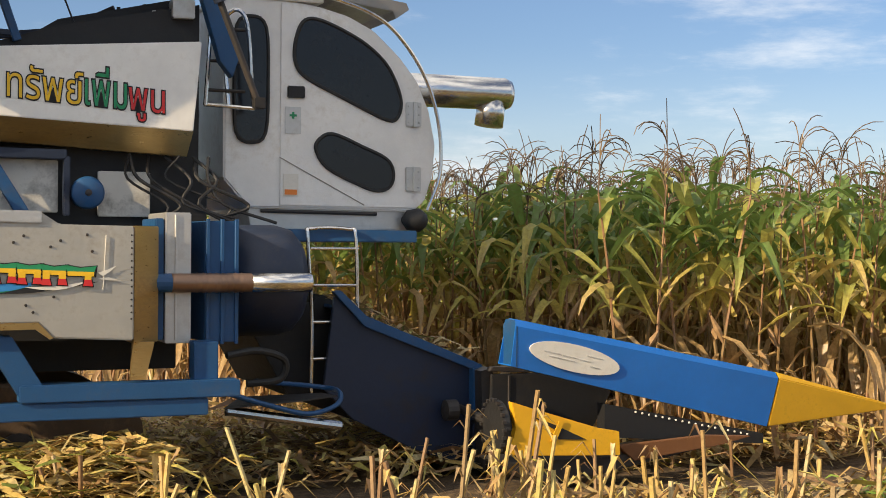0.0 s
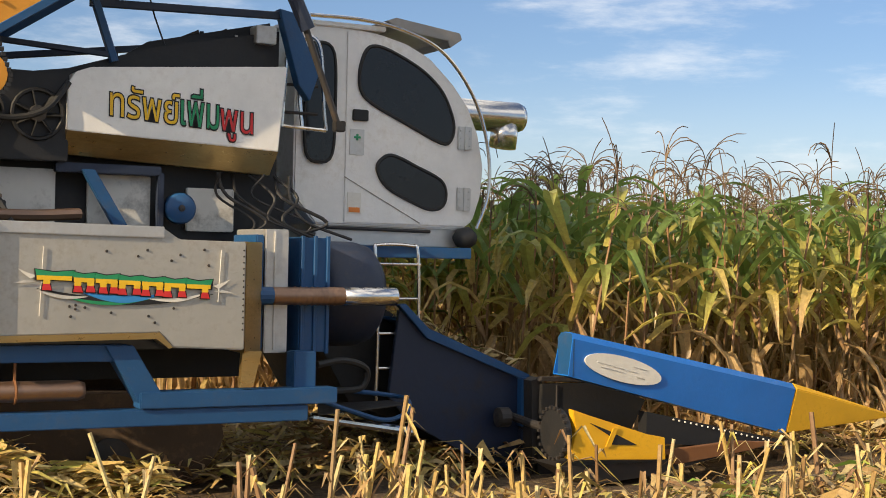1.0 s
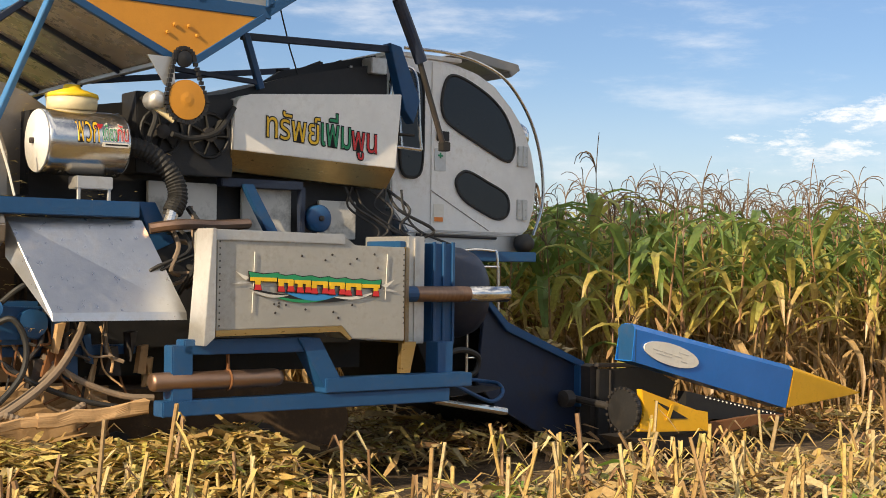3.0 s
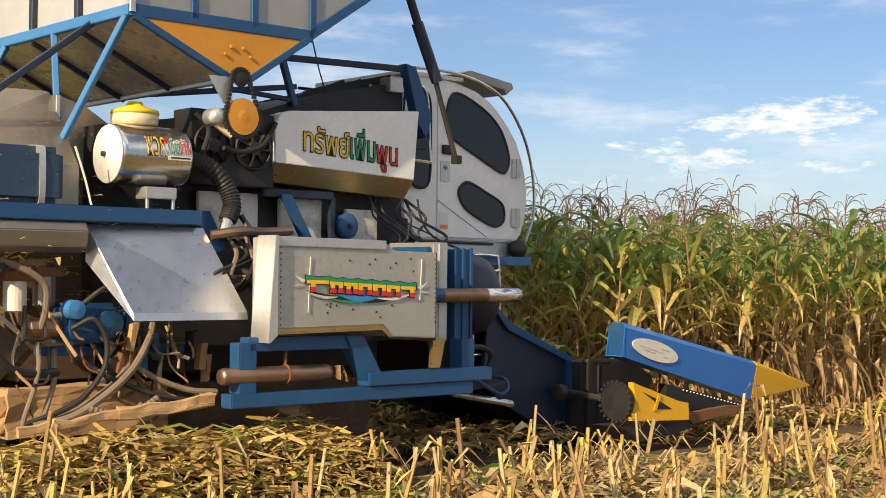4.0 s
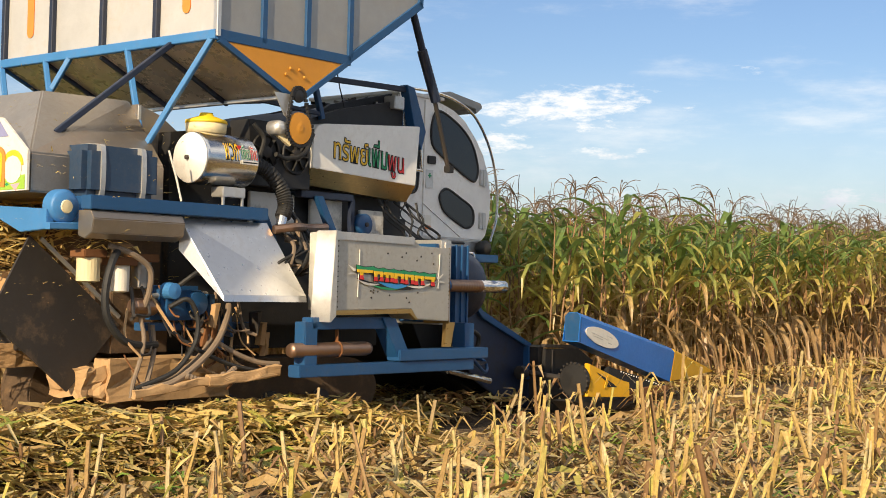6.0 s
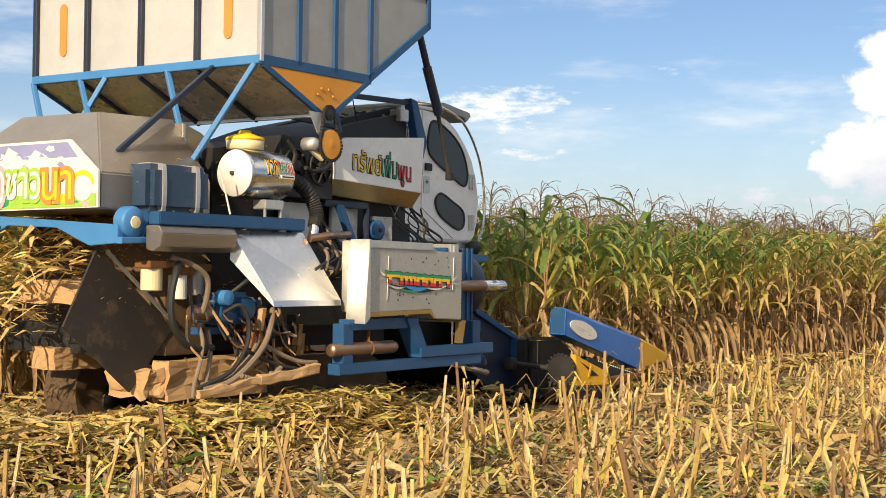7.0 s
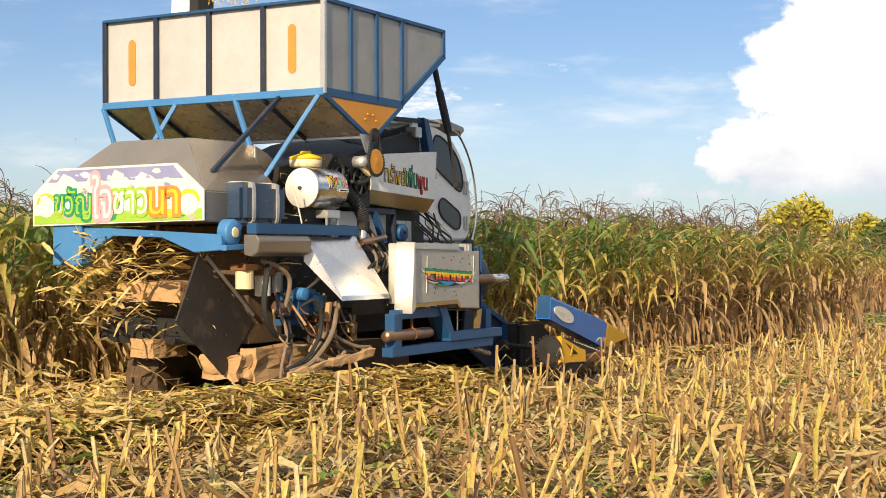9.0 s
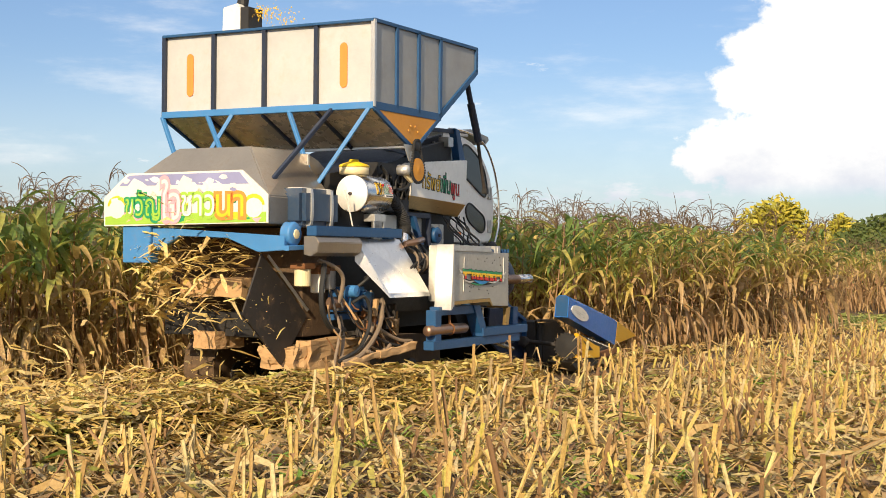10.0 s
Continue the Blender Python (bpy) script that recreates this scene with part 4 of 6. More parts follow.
    # solid black blocks stand for the unlit depth of the engine bay
    hpart("engine_block", boxed(5.4, 8.35, 8.75, 10.4, 0.95, 1.95), M_BLACK, label="black block standing for the engine bay's shade")
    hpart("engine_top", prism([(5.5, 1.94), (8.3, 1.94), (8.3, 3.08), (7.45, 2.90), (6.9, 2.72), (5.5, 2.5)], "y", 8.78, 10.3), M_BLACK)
    hpart("thresher_body", boxed(4.95, 5.5, 8.75, 10.5, 0.75, 1.9), M_TRACK)
    hpart("blue_beam", boxed(4.28, 5.98, 8.14, 8.26, 1.805, 1.905), M_BLUE, label="long blue side beam")


def build_panel():
    p = hpart("engine_cover", prism([(6.84, 2.31), (6.845, 2.60), (6.89, 2.67), (6.98, 2.705), (8.26, 2.81), (8.21, 2.25)], "y", 8.52, 8.70, 0.006), M_COVER, label="bare steel engine cover with painted lettering")
    bm = bmesh.new()
    v = [bm.verts.new(c) for c in ((6.84, 8.52, 2.31), (8.21, 8.52, 2.25), (8.19, 8.62, 2.10), (6.85, 8.62, 2.17), (6.84, 8.70, 2.31), (8.21, 8.70, 2.25), (8.19, 8.70, 2.10), (6.85, 8.70, 2.17))]
    for f in ((0, 1, 2, 3), (4, 5, 6, 7), (0, 1, 5, 4), (3, 2, 6, 7), (0, 3, 7, 4), (1, 2, 6, 5)):
        bm.faces.new([v[i] for i in f])
    bmesh.ops.recalc_face_normals(bm, faces=bm.faces)
    hpart("cover_skirt", bm, M_SHEEN_MUD, p, "steel skirt below the cover, golden reflection in its colour")
    return p




def build_hopper():
    y0, y1 = 8.20, 11.03
    h = hpart("grain_hopper", prism([(5.47, 4.12), (7.82, 4.12), (7.82, 3.86), (6.90, 3.235), (6.35, 2.87), (6.25, 2.87), (5.47, 3.235)], "y", y0 + 0.02, y1 - 0.02), M_HOPPER, label="large grain hopper of pale sheet in a blue frame")
    for y in (y0 + 0.012, y1 - 0.012):
        hpart("side_sheet", prism([(5.47, 4.11), (7.82, 4.11), (7.82, 3.87), (6.90, 3.25), (5.47, 3.25)], "y", y - 0.006, y + 0.006), M_SHADED_SHEET, h, "hopper side sheet, its shade put into the grey")
    # rear frame and posts
    for z, w in ((4.125, 0.03), (3.215, 0.075)):
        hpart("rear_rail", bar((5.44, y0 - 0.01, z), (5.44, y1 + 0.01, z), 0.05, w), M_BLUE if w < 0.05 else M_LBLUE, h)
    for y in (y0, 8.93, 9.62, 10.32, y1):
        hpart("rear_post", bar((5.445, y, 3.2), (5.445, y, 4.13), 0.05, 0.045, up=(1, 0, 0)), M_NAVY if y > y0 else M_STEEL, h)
    for y in (8.59, 10.67):
        o = [(y - 0.048 * math.cos(a), 3.86 + 0.05 * math.sin(a)) for a in [k * math.pi / 8 for k in range(9)]] + [(y + 0.048 * math.cos(a), 3.47 - 0.05 * math.sin(a)) for a in [k * math.pi / 8 for k in range(9)]]
        hpart("warning_stripe", prism(o, "x", 5.462, 5.468), M_ORANGE, h, "upright orange reflector stripe")
    for y in (y0, y1):
        s = y - 0.004 if y == y0 else y + 0.004
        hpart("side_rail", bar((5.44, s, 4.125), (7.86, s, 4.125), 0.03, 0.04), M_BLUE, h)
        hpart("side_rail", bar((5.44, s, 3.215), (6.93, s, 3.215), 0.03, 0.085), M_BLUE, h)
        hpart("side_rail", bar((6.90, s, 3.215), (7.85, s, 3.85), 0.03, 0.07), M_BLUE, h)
        for x, zb in ((5.93, 3.22), (6.42, 3.22), (6.93, 3.25), (7.84, 3.83)):
            hpart("side_post", bar((x, s, zb), (x, s, 4.13), 0.055, 0.03, up=(0, 1, 0)), M_BLUE, h)
        hpart("end_gusset", prism([(5.48, 3.20), (6.88, 3.20), (6.36, 2.86), (6.24, 2.86)], "y", s - 0.008, s + 0.008), M_AMBER, h, "amber painted triangular hopper end")
        for a, b in (((5.46, 3.18), (6.24, 2.83)), ((6.88, 3.18), (6.36, 2.83))):
            hpart("gusset_edge", bar((a[0], s, a[1]), (b[0], s, b[1]), 0.035, 0.05), M_BLUE, h)
    for x, z in ((6.17, 3.00), (6.22, 3.055), (6.32, 3.055), (6.38, 3.00)):
        hpart("gusset_bolt", turned([(-0.02, 0.010), (-0.008, 0.014)], 8, "y", (x, 8.19, z)), M_AMBER, h)
    # sloping rear floor, seen from below, with its stiffeners and struts
    hpart("rear_slope", bar((5.45, 9.65, 3.19), (6.24, 9.65, 2.83), 2.86, 0.012), M_MIRROR, h, "shiny sloping hopper floor")
    for y in (8.93, 9.65, 10.4):
        hpart("floor_rib", bar((5.46, y, 3.165), (6.22, y, 2.81), 0.035, 0.035), M_NAVY, h)
    hpart("trough_edge", bar((6.20, 8.2, 2.82), (6.20, 11.1, 2.82), 0.05, 0.03), M_STEEL, h)
    for a, b in (((5.25, 8.81, 2.33), (5.44, 9.28, 3.19)), ((5.25, 8.81, 2.33), (5.44, 8.25, 3.19)), ((4.40, 8.76, 2.38), (5.44, 8.72, 3.19)), ((5.2, 10.5, 2.33), (5.44, 10.05, 3.19)),
                 ((5.2, 10.5, 2.33), (5.44, 11.05, 3.19)), ((5.2, 9.9, 2.5), (5.44, 10.4, 3.19))):
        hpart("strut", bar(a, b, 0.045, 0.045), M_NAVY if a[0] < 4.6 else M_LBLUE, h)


def build_hood():
    bm = bmesh.new()
    levels = [[(4.06, 8.56, 1.92), (5.30, 8.60, 1.92), (5.30, 10.64, 1.92), (4.06, 10.66, 1.92)],
              [(4.06, 8.56, 2.20), (5.30, 8.60, 2.20), (5.30, 10.64, 2.20), (4.06, 10.66, 2.20)],
              [(4.55, 9.15, 2.74), (5.30, 9.05, 2.74), (5.30, 10.15, 2.74), (4.55, 10.10, 2.74)]]
    rings = [[bm.verts.new(p) for p in l] for l in levels]
    for a, b in zip(rings, rings[1:]):
        for k in range(4):
            bm.faces.new((a[k], a[(k + 1) % 4], b[(k + 1) % 4], b[k]))
    bm.faces.new(rings[0][::-1])
    bm.faces.new(rings[-1])
    bmesh.ops.recalc_face_normals(bm, faces=bm.faces)
    bmesh.ops.bevel(bm, geom=list(bm.edges), offset=0.012, segments=2, affect="EDGES")
    hood = hpart("rear_hood", bm, M_GREY, label="grey sheet hood over the straw outlet")
    hpart("hood_neck", prism([(5.29, 1.93), (5.29, 2.71), (5.52, 2.64), (5.88, 2.42), (5.88, 1.93)], "y", 8.93, 10.2, 0.01), M_GREY, hood, "dark sheet neck between hood and engine")
    hpart("hood_seam", bar((5.30, 8.925, 1.95), (5.30, 8.925, 2.70), 0.012, 0.03), M_STEEL, hood)
    sign = hpart("sign_board", prism([(8.55, 1.93), (10.66, 1.90), (10.66, 2.20), (10.34, 2.45), (8.87, 2.46), (8.55, 2.21)], "x", 4.03, 4.05), M_WHITE, label="colourful printed sign board on the rear")
    return sign


def build_rear():
    hpart("rear_beam", prism([(8.40, 1.80), (8.40, 1.66), (8.72, 1.64), (9.1, 1.78), (9.7, 1.80), (10.06, 1.62), (10.06, 1.89)], "x", 4.10, 4.16, 0.004), M_LBLUE, label="lighter blue rear beam")
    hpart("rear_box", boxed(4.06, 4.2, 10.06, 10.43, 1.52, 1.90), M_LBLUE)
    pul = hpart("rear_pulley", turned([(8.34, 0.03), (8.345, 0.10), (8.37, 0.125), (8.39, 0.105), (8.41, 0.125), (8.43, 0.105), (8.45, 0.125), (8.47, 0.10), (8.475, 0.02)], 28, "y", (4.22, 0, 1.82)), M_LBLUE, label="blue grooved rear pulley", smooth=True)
    hpart("hub", turned([(8.325, 0.0), (8.33, 0.045), (8.345, 0.05)], 16, "y", (4.22, 0, 1.82)), M_CREAM, pul)
    hpart("guard_flap", prism([(4.2, 1.62), (5.02, 0.97), (4.56, 0.48), (3.88, 1.02)], "y", 8.74, 8.76), M_FLAP, label="black rubber guard flap")
    hpart("flap_edge", bar((4.28, 8.72, 1.60), (5.0, 8.72, 1.03), 0.02, 0.03), M_STEEL)
    hpart("tank", boxed(4.40, 5.09, 8.38, 8.78, 1.91, 2.29, bev=0.05), M_TANK, label="dark blue oil tank with steel straps")
    STRAP = smooth_loop([(8.372, 2.24), (8.43, 2.298), (8.73, 2.298), (8.788, 2.24), (8.788, 1.96), (8.73, 1.902), (8.43, 1.902), (8.372, 1.96)], 3)
    for x in (4.55, 4.92):
        hpart("tank_strap", prism(STRAP, "x", x - 0.02, x + 0.02), M_STEEL)
    fil = hpart("air_filter", turned([(5.42, 0.0), (5.425, 0.17), (5.435, 0.20), (5.47, 0.207), (5.95, 0.207), (5.97, 0.195), (5.975, 0.0)], 36, "x", (0, 8.45, 2.275)), M_CHROME, label="polished cylindrical air filter", smooth=True)
    hpart("filter_cap", turned([(5.40, 0.0), (5.405, 0.05), (5.415, 0.06), (5.42, 0.195), (5.43, 0.2)], 36, "x", (0, 8.45, 2.275)), M_COVER, fil, smooth=True)
    hpart("filter_knob", turned([(5.375, 0.0), (5.38, 0.018), (5.41, 0.02)], 10, "x", (0, 8.45, 2.275)), M_DARK, fil)
    hpart("filter_bracket", boxed(5.62, 5.86, 8.28, 8.42, 1.98, 2.06), M_STEEL, fil)
    for x in (5.64, 5.84):
        hpart("bracket_leg", bar((x, 8.3, 1.90), (x, 8.3, 1.99), 0.02, 0.02), M_STEEL, fil)
    path = curve([(5.97, 8.42, 2.28), (6.15, 8.38, 2.24), (6.29, 8.34, 2.10), (6.32, 8.30, 1.96), (6.27, 8.28, 1.85)], 12)
    hpart("intake_hose", tube(path, 0.06, 12, radii=[0.06 + 0.008 * (i % 2) for i in range(len(path))]), M_RUBBER, fil, "black corrugated intake hose")
    hpart("intake_pipe", tube([(6.275, 8.28, 1.87), (6.22, 8.26, 1.72)], 0.045, 12), M_CHROME, fil)
    cap = hpart("precleaner", turned([(2.49, 0.10), (2.50, 0.16), (2.575, 0.165), (2.58, 0.15)], 24, "z", (5.71, 8.6, 0)), M_CREAM, label="air precleaner with a yellow cap", smooth=True)
    hpart("yellow_cap", turned([(2.575, 0.17), (2.60, 0.165), (2.635, 0.06), (2.66, 0.05), (2.665, 0.0)], 24, "z", (5.71, 8.6, 0)), M_LEMON, cap, smooth=True)
    hpart("roller_cover", prism([(8.16, 1.80), (8.12, 1.74), (8.14, 1.64), (8.22, 1.60), (8.3, 1.62), (8.3, 1.80)], "x", 4.29, 5.12, 0.006), M_GREY, label="rounded steel roller cover")
    bm = bmesh.new()
    v = [bm.verts.new(c) for c in ((5.16, 8.24, 1.79), (6.02, 8.20, 1.79), (6.20, 7.92, 1.22), (5.33, 7.92, 1.22), (6.20, 7.91, 1.17), (5.33, 7.91, 1.17), (5.16, 8.24, 1.55), (6.02, 8.20, 1.55))]
    for f in ((0, 1, 2, 3), (3, 2, 4, 5), (0, 3, 5, 6), (1, 2, 4, 7), (6, 7, 4, 5)):
        bm.faces.new([v[i] for i in f])
    bmesh.ops.recalc_face_normals(bm, faces=bm.faces)
    hpart("fender", bm, M_FENDER, label="sloping polished steel fender")


def build_drives():
    s = hpart("sprocket", turned([(8.10, 0.02), (8.105, 0.05), (8.11, 0.128), (8.13, 0.13), (8.135, 0.03)], 30, "y", (6.28, 0, 2.57)), M_AMBER, label="rust-coloured auger sprocket with chain")
    hpart("drive_sprocket", turned([(8.10, 0.01), (8.11, 0.055), (8.13, 0.055)], 14, "y", (6.26, 0, 2.83)), M_BLACK, s)
    pts = [(6.28 + 0.145 * math.cos(a), 8.12, 2.57 + 0.145 * math.sin(a)) for a in [math.pi + k * math.pi / 16 for k in range(17)]] + [(6.26 + 0.07 * math.cos(a), 8.12, 2.83 + 0.07 * math.sin(a)) for a in [k * math.pi / 10 for k in range(11)]]
    bm = bmesh.new()
    for i, p in enumerate(pts):
        q = pts[(i + 1) % len(pts)]
        m = max(1, int((Vector(q) - Vector(p)).length / 0.028))
        for k in range(m):
            c = Vector(p).lerp(Vector(q), k / m)
            box(bm, c.x - 0.012, c.x + 0.012, c.y - 0.014, c.y + 0.014, c.z - 0.012, c.z + 0.012)
    hpart("chain", bm, M_BLACK, s)
    knob = hpart("auger_bearing", turned([(8.12, 0.02), (8.13, 0.05), (8.17, 0.062), (8.26, 0.06), (8.27, 0.03)], 18, "y", (6.10, 0, 2.56)), M_STEEL, s, "cream painted auger bearing", smooth=True)
    hpart("bearing_arm", bar((6.08, 8.2, 2.54), (6.22, 8.16, 2.44), 0.05, 0.05), M_CREAM, knob)
    hpart("chain_guard", prism([(6.02, 2.84), (6.20, 2.84), (6.22, 2.62), (6.14, 2.66)], "y", 8.15, 8.16), M_STEEL, s, "bright triangular guard plate")
    pul = hpart("engine_pulley", turned([(8.55, 0.02), (8.555, 0.085), (8.57, 0.10), (8.60, 0.09), (8.63, 0.10), (8.64, 0.03)], 28, "y", (7.58, 0, 1.86)), M_BLUE, label="blue belt pulley", smooth=True)
    hpart("hub", turned([(8.53, 0.0), (8.535, 0.02), (8.556, 0.022)], 10, "y", (7.58, 0, 1.86)), M_DARK, pul)


def build_header():
    feeder = [(8.70, 0.98), (9.19, 1.22), (9.51, 1.04), (10.1, 0.80), (10.1, 0.10), (9.43, 0.36), (8.95, 0.55)]
    f = hpart("feeder_house", prism(feeder, "y", 8.95, 10.3, 0.006), M_BLACK, label="near-black feeder house")
    hpart("side_plate", prism([(9.17, 1.22), (9.37, 1.05), (10.2, 0.71), (10.19, 0.03), (9.72, 0.20), (9.29, 0.42), (9.1, 0.62)], "y", 8.63, 8.67, 0.004), M_GRIMY, f, "dark blue header side plate with rusty scuffs")
    head = hpart("header", prism([(10.14, 0.72), (10.22, 0.74), (10.27, 0.45), (10.5, 0.20), (10.95, 0.16), (10.95, 0.05), (10.16, 0.05)], "y", 8.45, 11.6), M_DARK, label="corn header with blue snout and yellow tip")
    hpart("feeder_edge", prism([(9.15, 1.25), (9.20, 1.26), (9.38, 1.09), (10.21, 0.75), (10.22, 0.69), (9.37, 1.02)], "y", 8.59, 8.66, 0.004), M_BLUE, f)
    hpart("table_floor", bar((9.2, 9.65, 1.15), (10.2, 9.65, 0.70), 1.95, 0.02), M_BLUE, f)
    hpart("far_edge", prism([(9.15, 1.25), (9.20, 1.26), (9.38, 1.12), (10.21, 0.80), (10.22, 0.69), (9.37, 1.02)], "y", 10.6, 10.66, 0.004), M_SNOUT, f)
    hpart("corner_post", boxed(10.13, 10.22, 8.56, 8.66, 0.38, 0.73), M_BLUE, f)
    hpart("lower_post", boxed(10.14, 10.20, 8.57, 8.63, 0.04, 0.36), M_NAVY, f)
    hpart("end_plate", prism([(10.2, 0.70), (10.8, 0.70), (11.1, 0.56), (10.95, 0.30), (10.75, 0.06), (10.18, 0.04)], "y", 8.40, 8.44, 0.004), M_BLACK, head)
    hpart("plate_seam", bar((10.32, 8.395, 0.05), (10.32, 8.395, 0.69), 0.015, 0.015), M_DARK, head)
    # snout: a folded sheet cover with an inner side, and its yellow point
    bm = bmesh.new()
    ring0 = [(10.12, 7.945, 0.795), (10.15, 7.94, 1.05), (10.17, 7.99, 1.09), (10.18, 8.10, 1.09), (10.17, 8.14, 1.05), (10.12, 8.14, 0.795)]
    ring1 = [(12.14, 8.055, 0.315), (12.23, 8.05, 0.645), (12.24, 8.10, 0.685), (12.24, 8.20, 0.685), (12.23, 8.24, 0.645), (12.14, 8.24, 0.315)]
    rings = [[bm.verts.new(p) for p in r] for r in (ring0, ring1)]
    for k in range(6):
        bm.faces.new((rings[0][k], rings[0][(k + 1) % 6], rings[1][(k + 1) % 6], rings[1][k]))
    bmesh.ops.recalc_face_normals(bm, faces=bm.faces)
    bmesh.ops.solidify(bm, geom=list(bm.faces), thickness=0.008)
    cap = [(y, z) for _, y, z in ring0]
    hpart("snout_cap", prism([(y, z - 0.004) for y, z in cap], "x", 10.155, 10.165), M_BLUE, head)
    sn = hpart("snout_cover", bm, M_SNOUT, head, "bright blue sheet snout cover")
    bm = bmesh.new()
    tip = bm.verts.new((13.44, 8.20, 0.385))
    r = [bm.verts.new((p[0] + 0.012, p[1], p[2])) for p in ring1]
    for k in range(6):
        bm.faces.new((r[k], r[(k + 1) % 6], tip))
    bm.faces.new(r[::-1])
    bmesh.ops.recalc_face_normals(bm, faces=bm.faces)
    bmesh.ops.bevel(bm, geom=list(bm.edges), offset=0.006, segments=2, affect="EDGES")
    hpart("snout_tip", bm, M_YELLOW, head, "yellow steel snout tip")
    low = [(10.04, 0.590), (10.18, 0.545), (10.66, 0.40), (10.80, 0.375), (10.81, 0.222), (10.15, 0.25), (10.015, 0.262), (10.07, 0.42)]
    hpart("lower_guide", prism(low, "y", 7.755, 7.815, 0.004), M_YELLOW, head, "worn yellow lower guide")
    hpart("guide_disc", turned([(9.97, 0.02), (9.98, 0.165), (10.02, 0.17), (10.025, 0.02)], 26, "x", (0, 7.90, 0.42)), M_BLACK, head)
    hpart("skid", prism([(10.0, 0.20), (10.75, 0.20), (11.5, 0.28), (11.45, 0.22), (10.75, 0.10), (10.25, 0.06)], "y", 7.84, 8.2, 0.004), M_DARK, head)
    hpart("skid_runner", prism([(10.83, 0.27), (11.5, 0.31), (11.85, 0.29), (11.6, 0.24), (10.95, 0.17)], "y", 7.82, 7.88, 0.004), M_RUST, head, "rusty skid runner")
    hpart("chain_rail", prism([(10.85, 0.52), (12.10, 0.27), (12.10, 0.20), (10.85, 0.30)], "y", 8.04, 8.14), M_BLACK, head)


def build_auger():
    a = hpart("unloading_auger", turned([(10.3, 0.14), (11.45, 0.14), (11.50, 0.12)], 24, "x", (0, 10.95, 2.87)), M_CHROME, label="polished unloading auger tube", smooth=True)
    hpart("auger_knob", turned([(11.49, 0.02), (11.54, 0.022), (11.55, 0.0)], 10, "x", (0, 10.95, 2.90)), M_DARK, a)
    hpart("auger_spout", tube([(11.34, 10.95, 2.82), (11.31, 10.95, 2.59)], 0.125, 18), M_CHROME, a, smooth=True)


build_cab()
build_ladder()
build_side_box()
build_frame()
COVER = build_panel()
build_hopper()
SIGN = build_hood()
build_rear()
build_drives()
build_header()
build_auger()
# ---- lettering
def lettering(text, width, height=None, offset=0.0, extrude=0.002):
    """The text as a mesh in the xz plane, fitted to a width, its lower left corner at the origin."""
    cu = bpy.data.curves.new("lettering", "FONT")
    cu.body, cu.extrude, cu.offset, cu.resolution_u = text, extrude, offset, 3
    ob = new("lettering", cu)
    bpy.context.view_layer.update()
    me = bpy.data.meshes.new_from_object(ob.evaluated_get(bpy.context.evaluated_depsgraph_get()))
    bpy.data.objects.remove(ob)
    co = np.array([v.co[:] for v in me.vertices])
    return me, co


def write(parent, text, origin, right, up, width, height, mat, edge=None, wrap=None, grow=0.035):
    """Paint text on a face: letters, with a darker rim behind them."""
    right, up = Vector(right).normalized(), Vector(up).normalized()
    out = right.cross(up)
    me, co = lettering(text, width)
    lo, hi = co.min(0), co.max(0)
    kx, kz = width / (hi[0] - lo[0]), height / (hi[1] - lo[1])
    for layer, m in ((0, mat), (1, edge)):
        if m is None:
            continue
        if layer:
            me, co = lettering(text, width, offset=grow)
        verts = []
        for c in co:
            p = Vector(origin) + right * ((c[0] - lo[0]) * kx) + up * ((c[1] - lo[1]) * kz) + out * (c[2] * 0.4 + (0.0005 if layer else 0.0032))
            verts.append(wrap(p, layer) if wrap else p)
        for v, p in zip(me.vertices, verts):
            v.co = p - BASE
        me.materials.clear()
        me.materials.append(m)
        ob = new("letters" if not layer else "letter_rim", me)
        ob.parent = parent


SLOPE = (1, 0, -0.075)
for word, x, w, z, h, m in (("ทรัพย์", 7.10, 0.44, 2.415, 0.20, M_GOLD), ("เพิ่ม", 7.55, 0.25, 2.385, 0.24, M_GREEN), ("พูน", 7.81, 0.22, 2.305, 0.20, M_RED)):
    write(COVER, word, (x, 8.516, z), SLOPE, (0, 0, 1), w, h, m, M_BLACK)


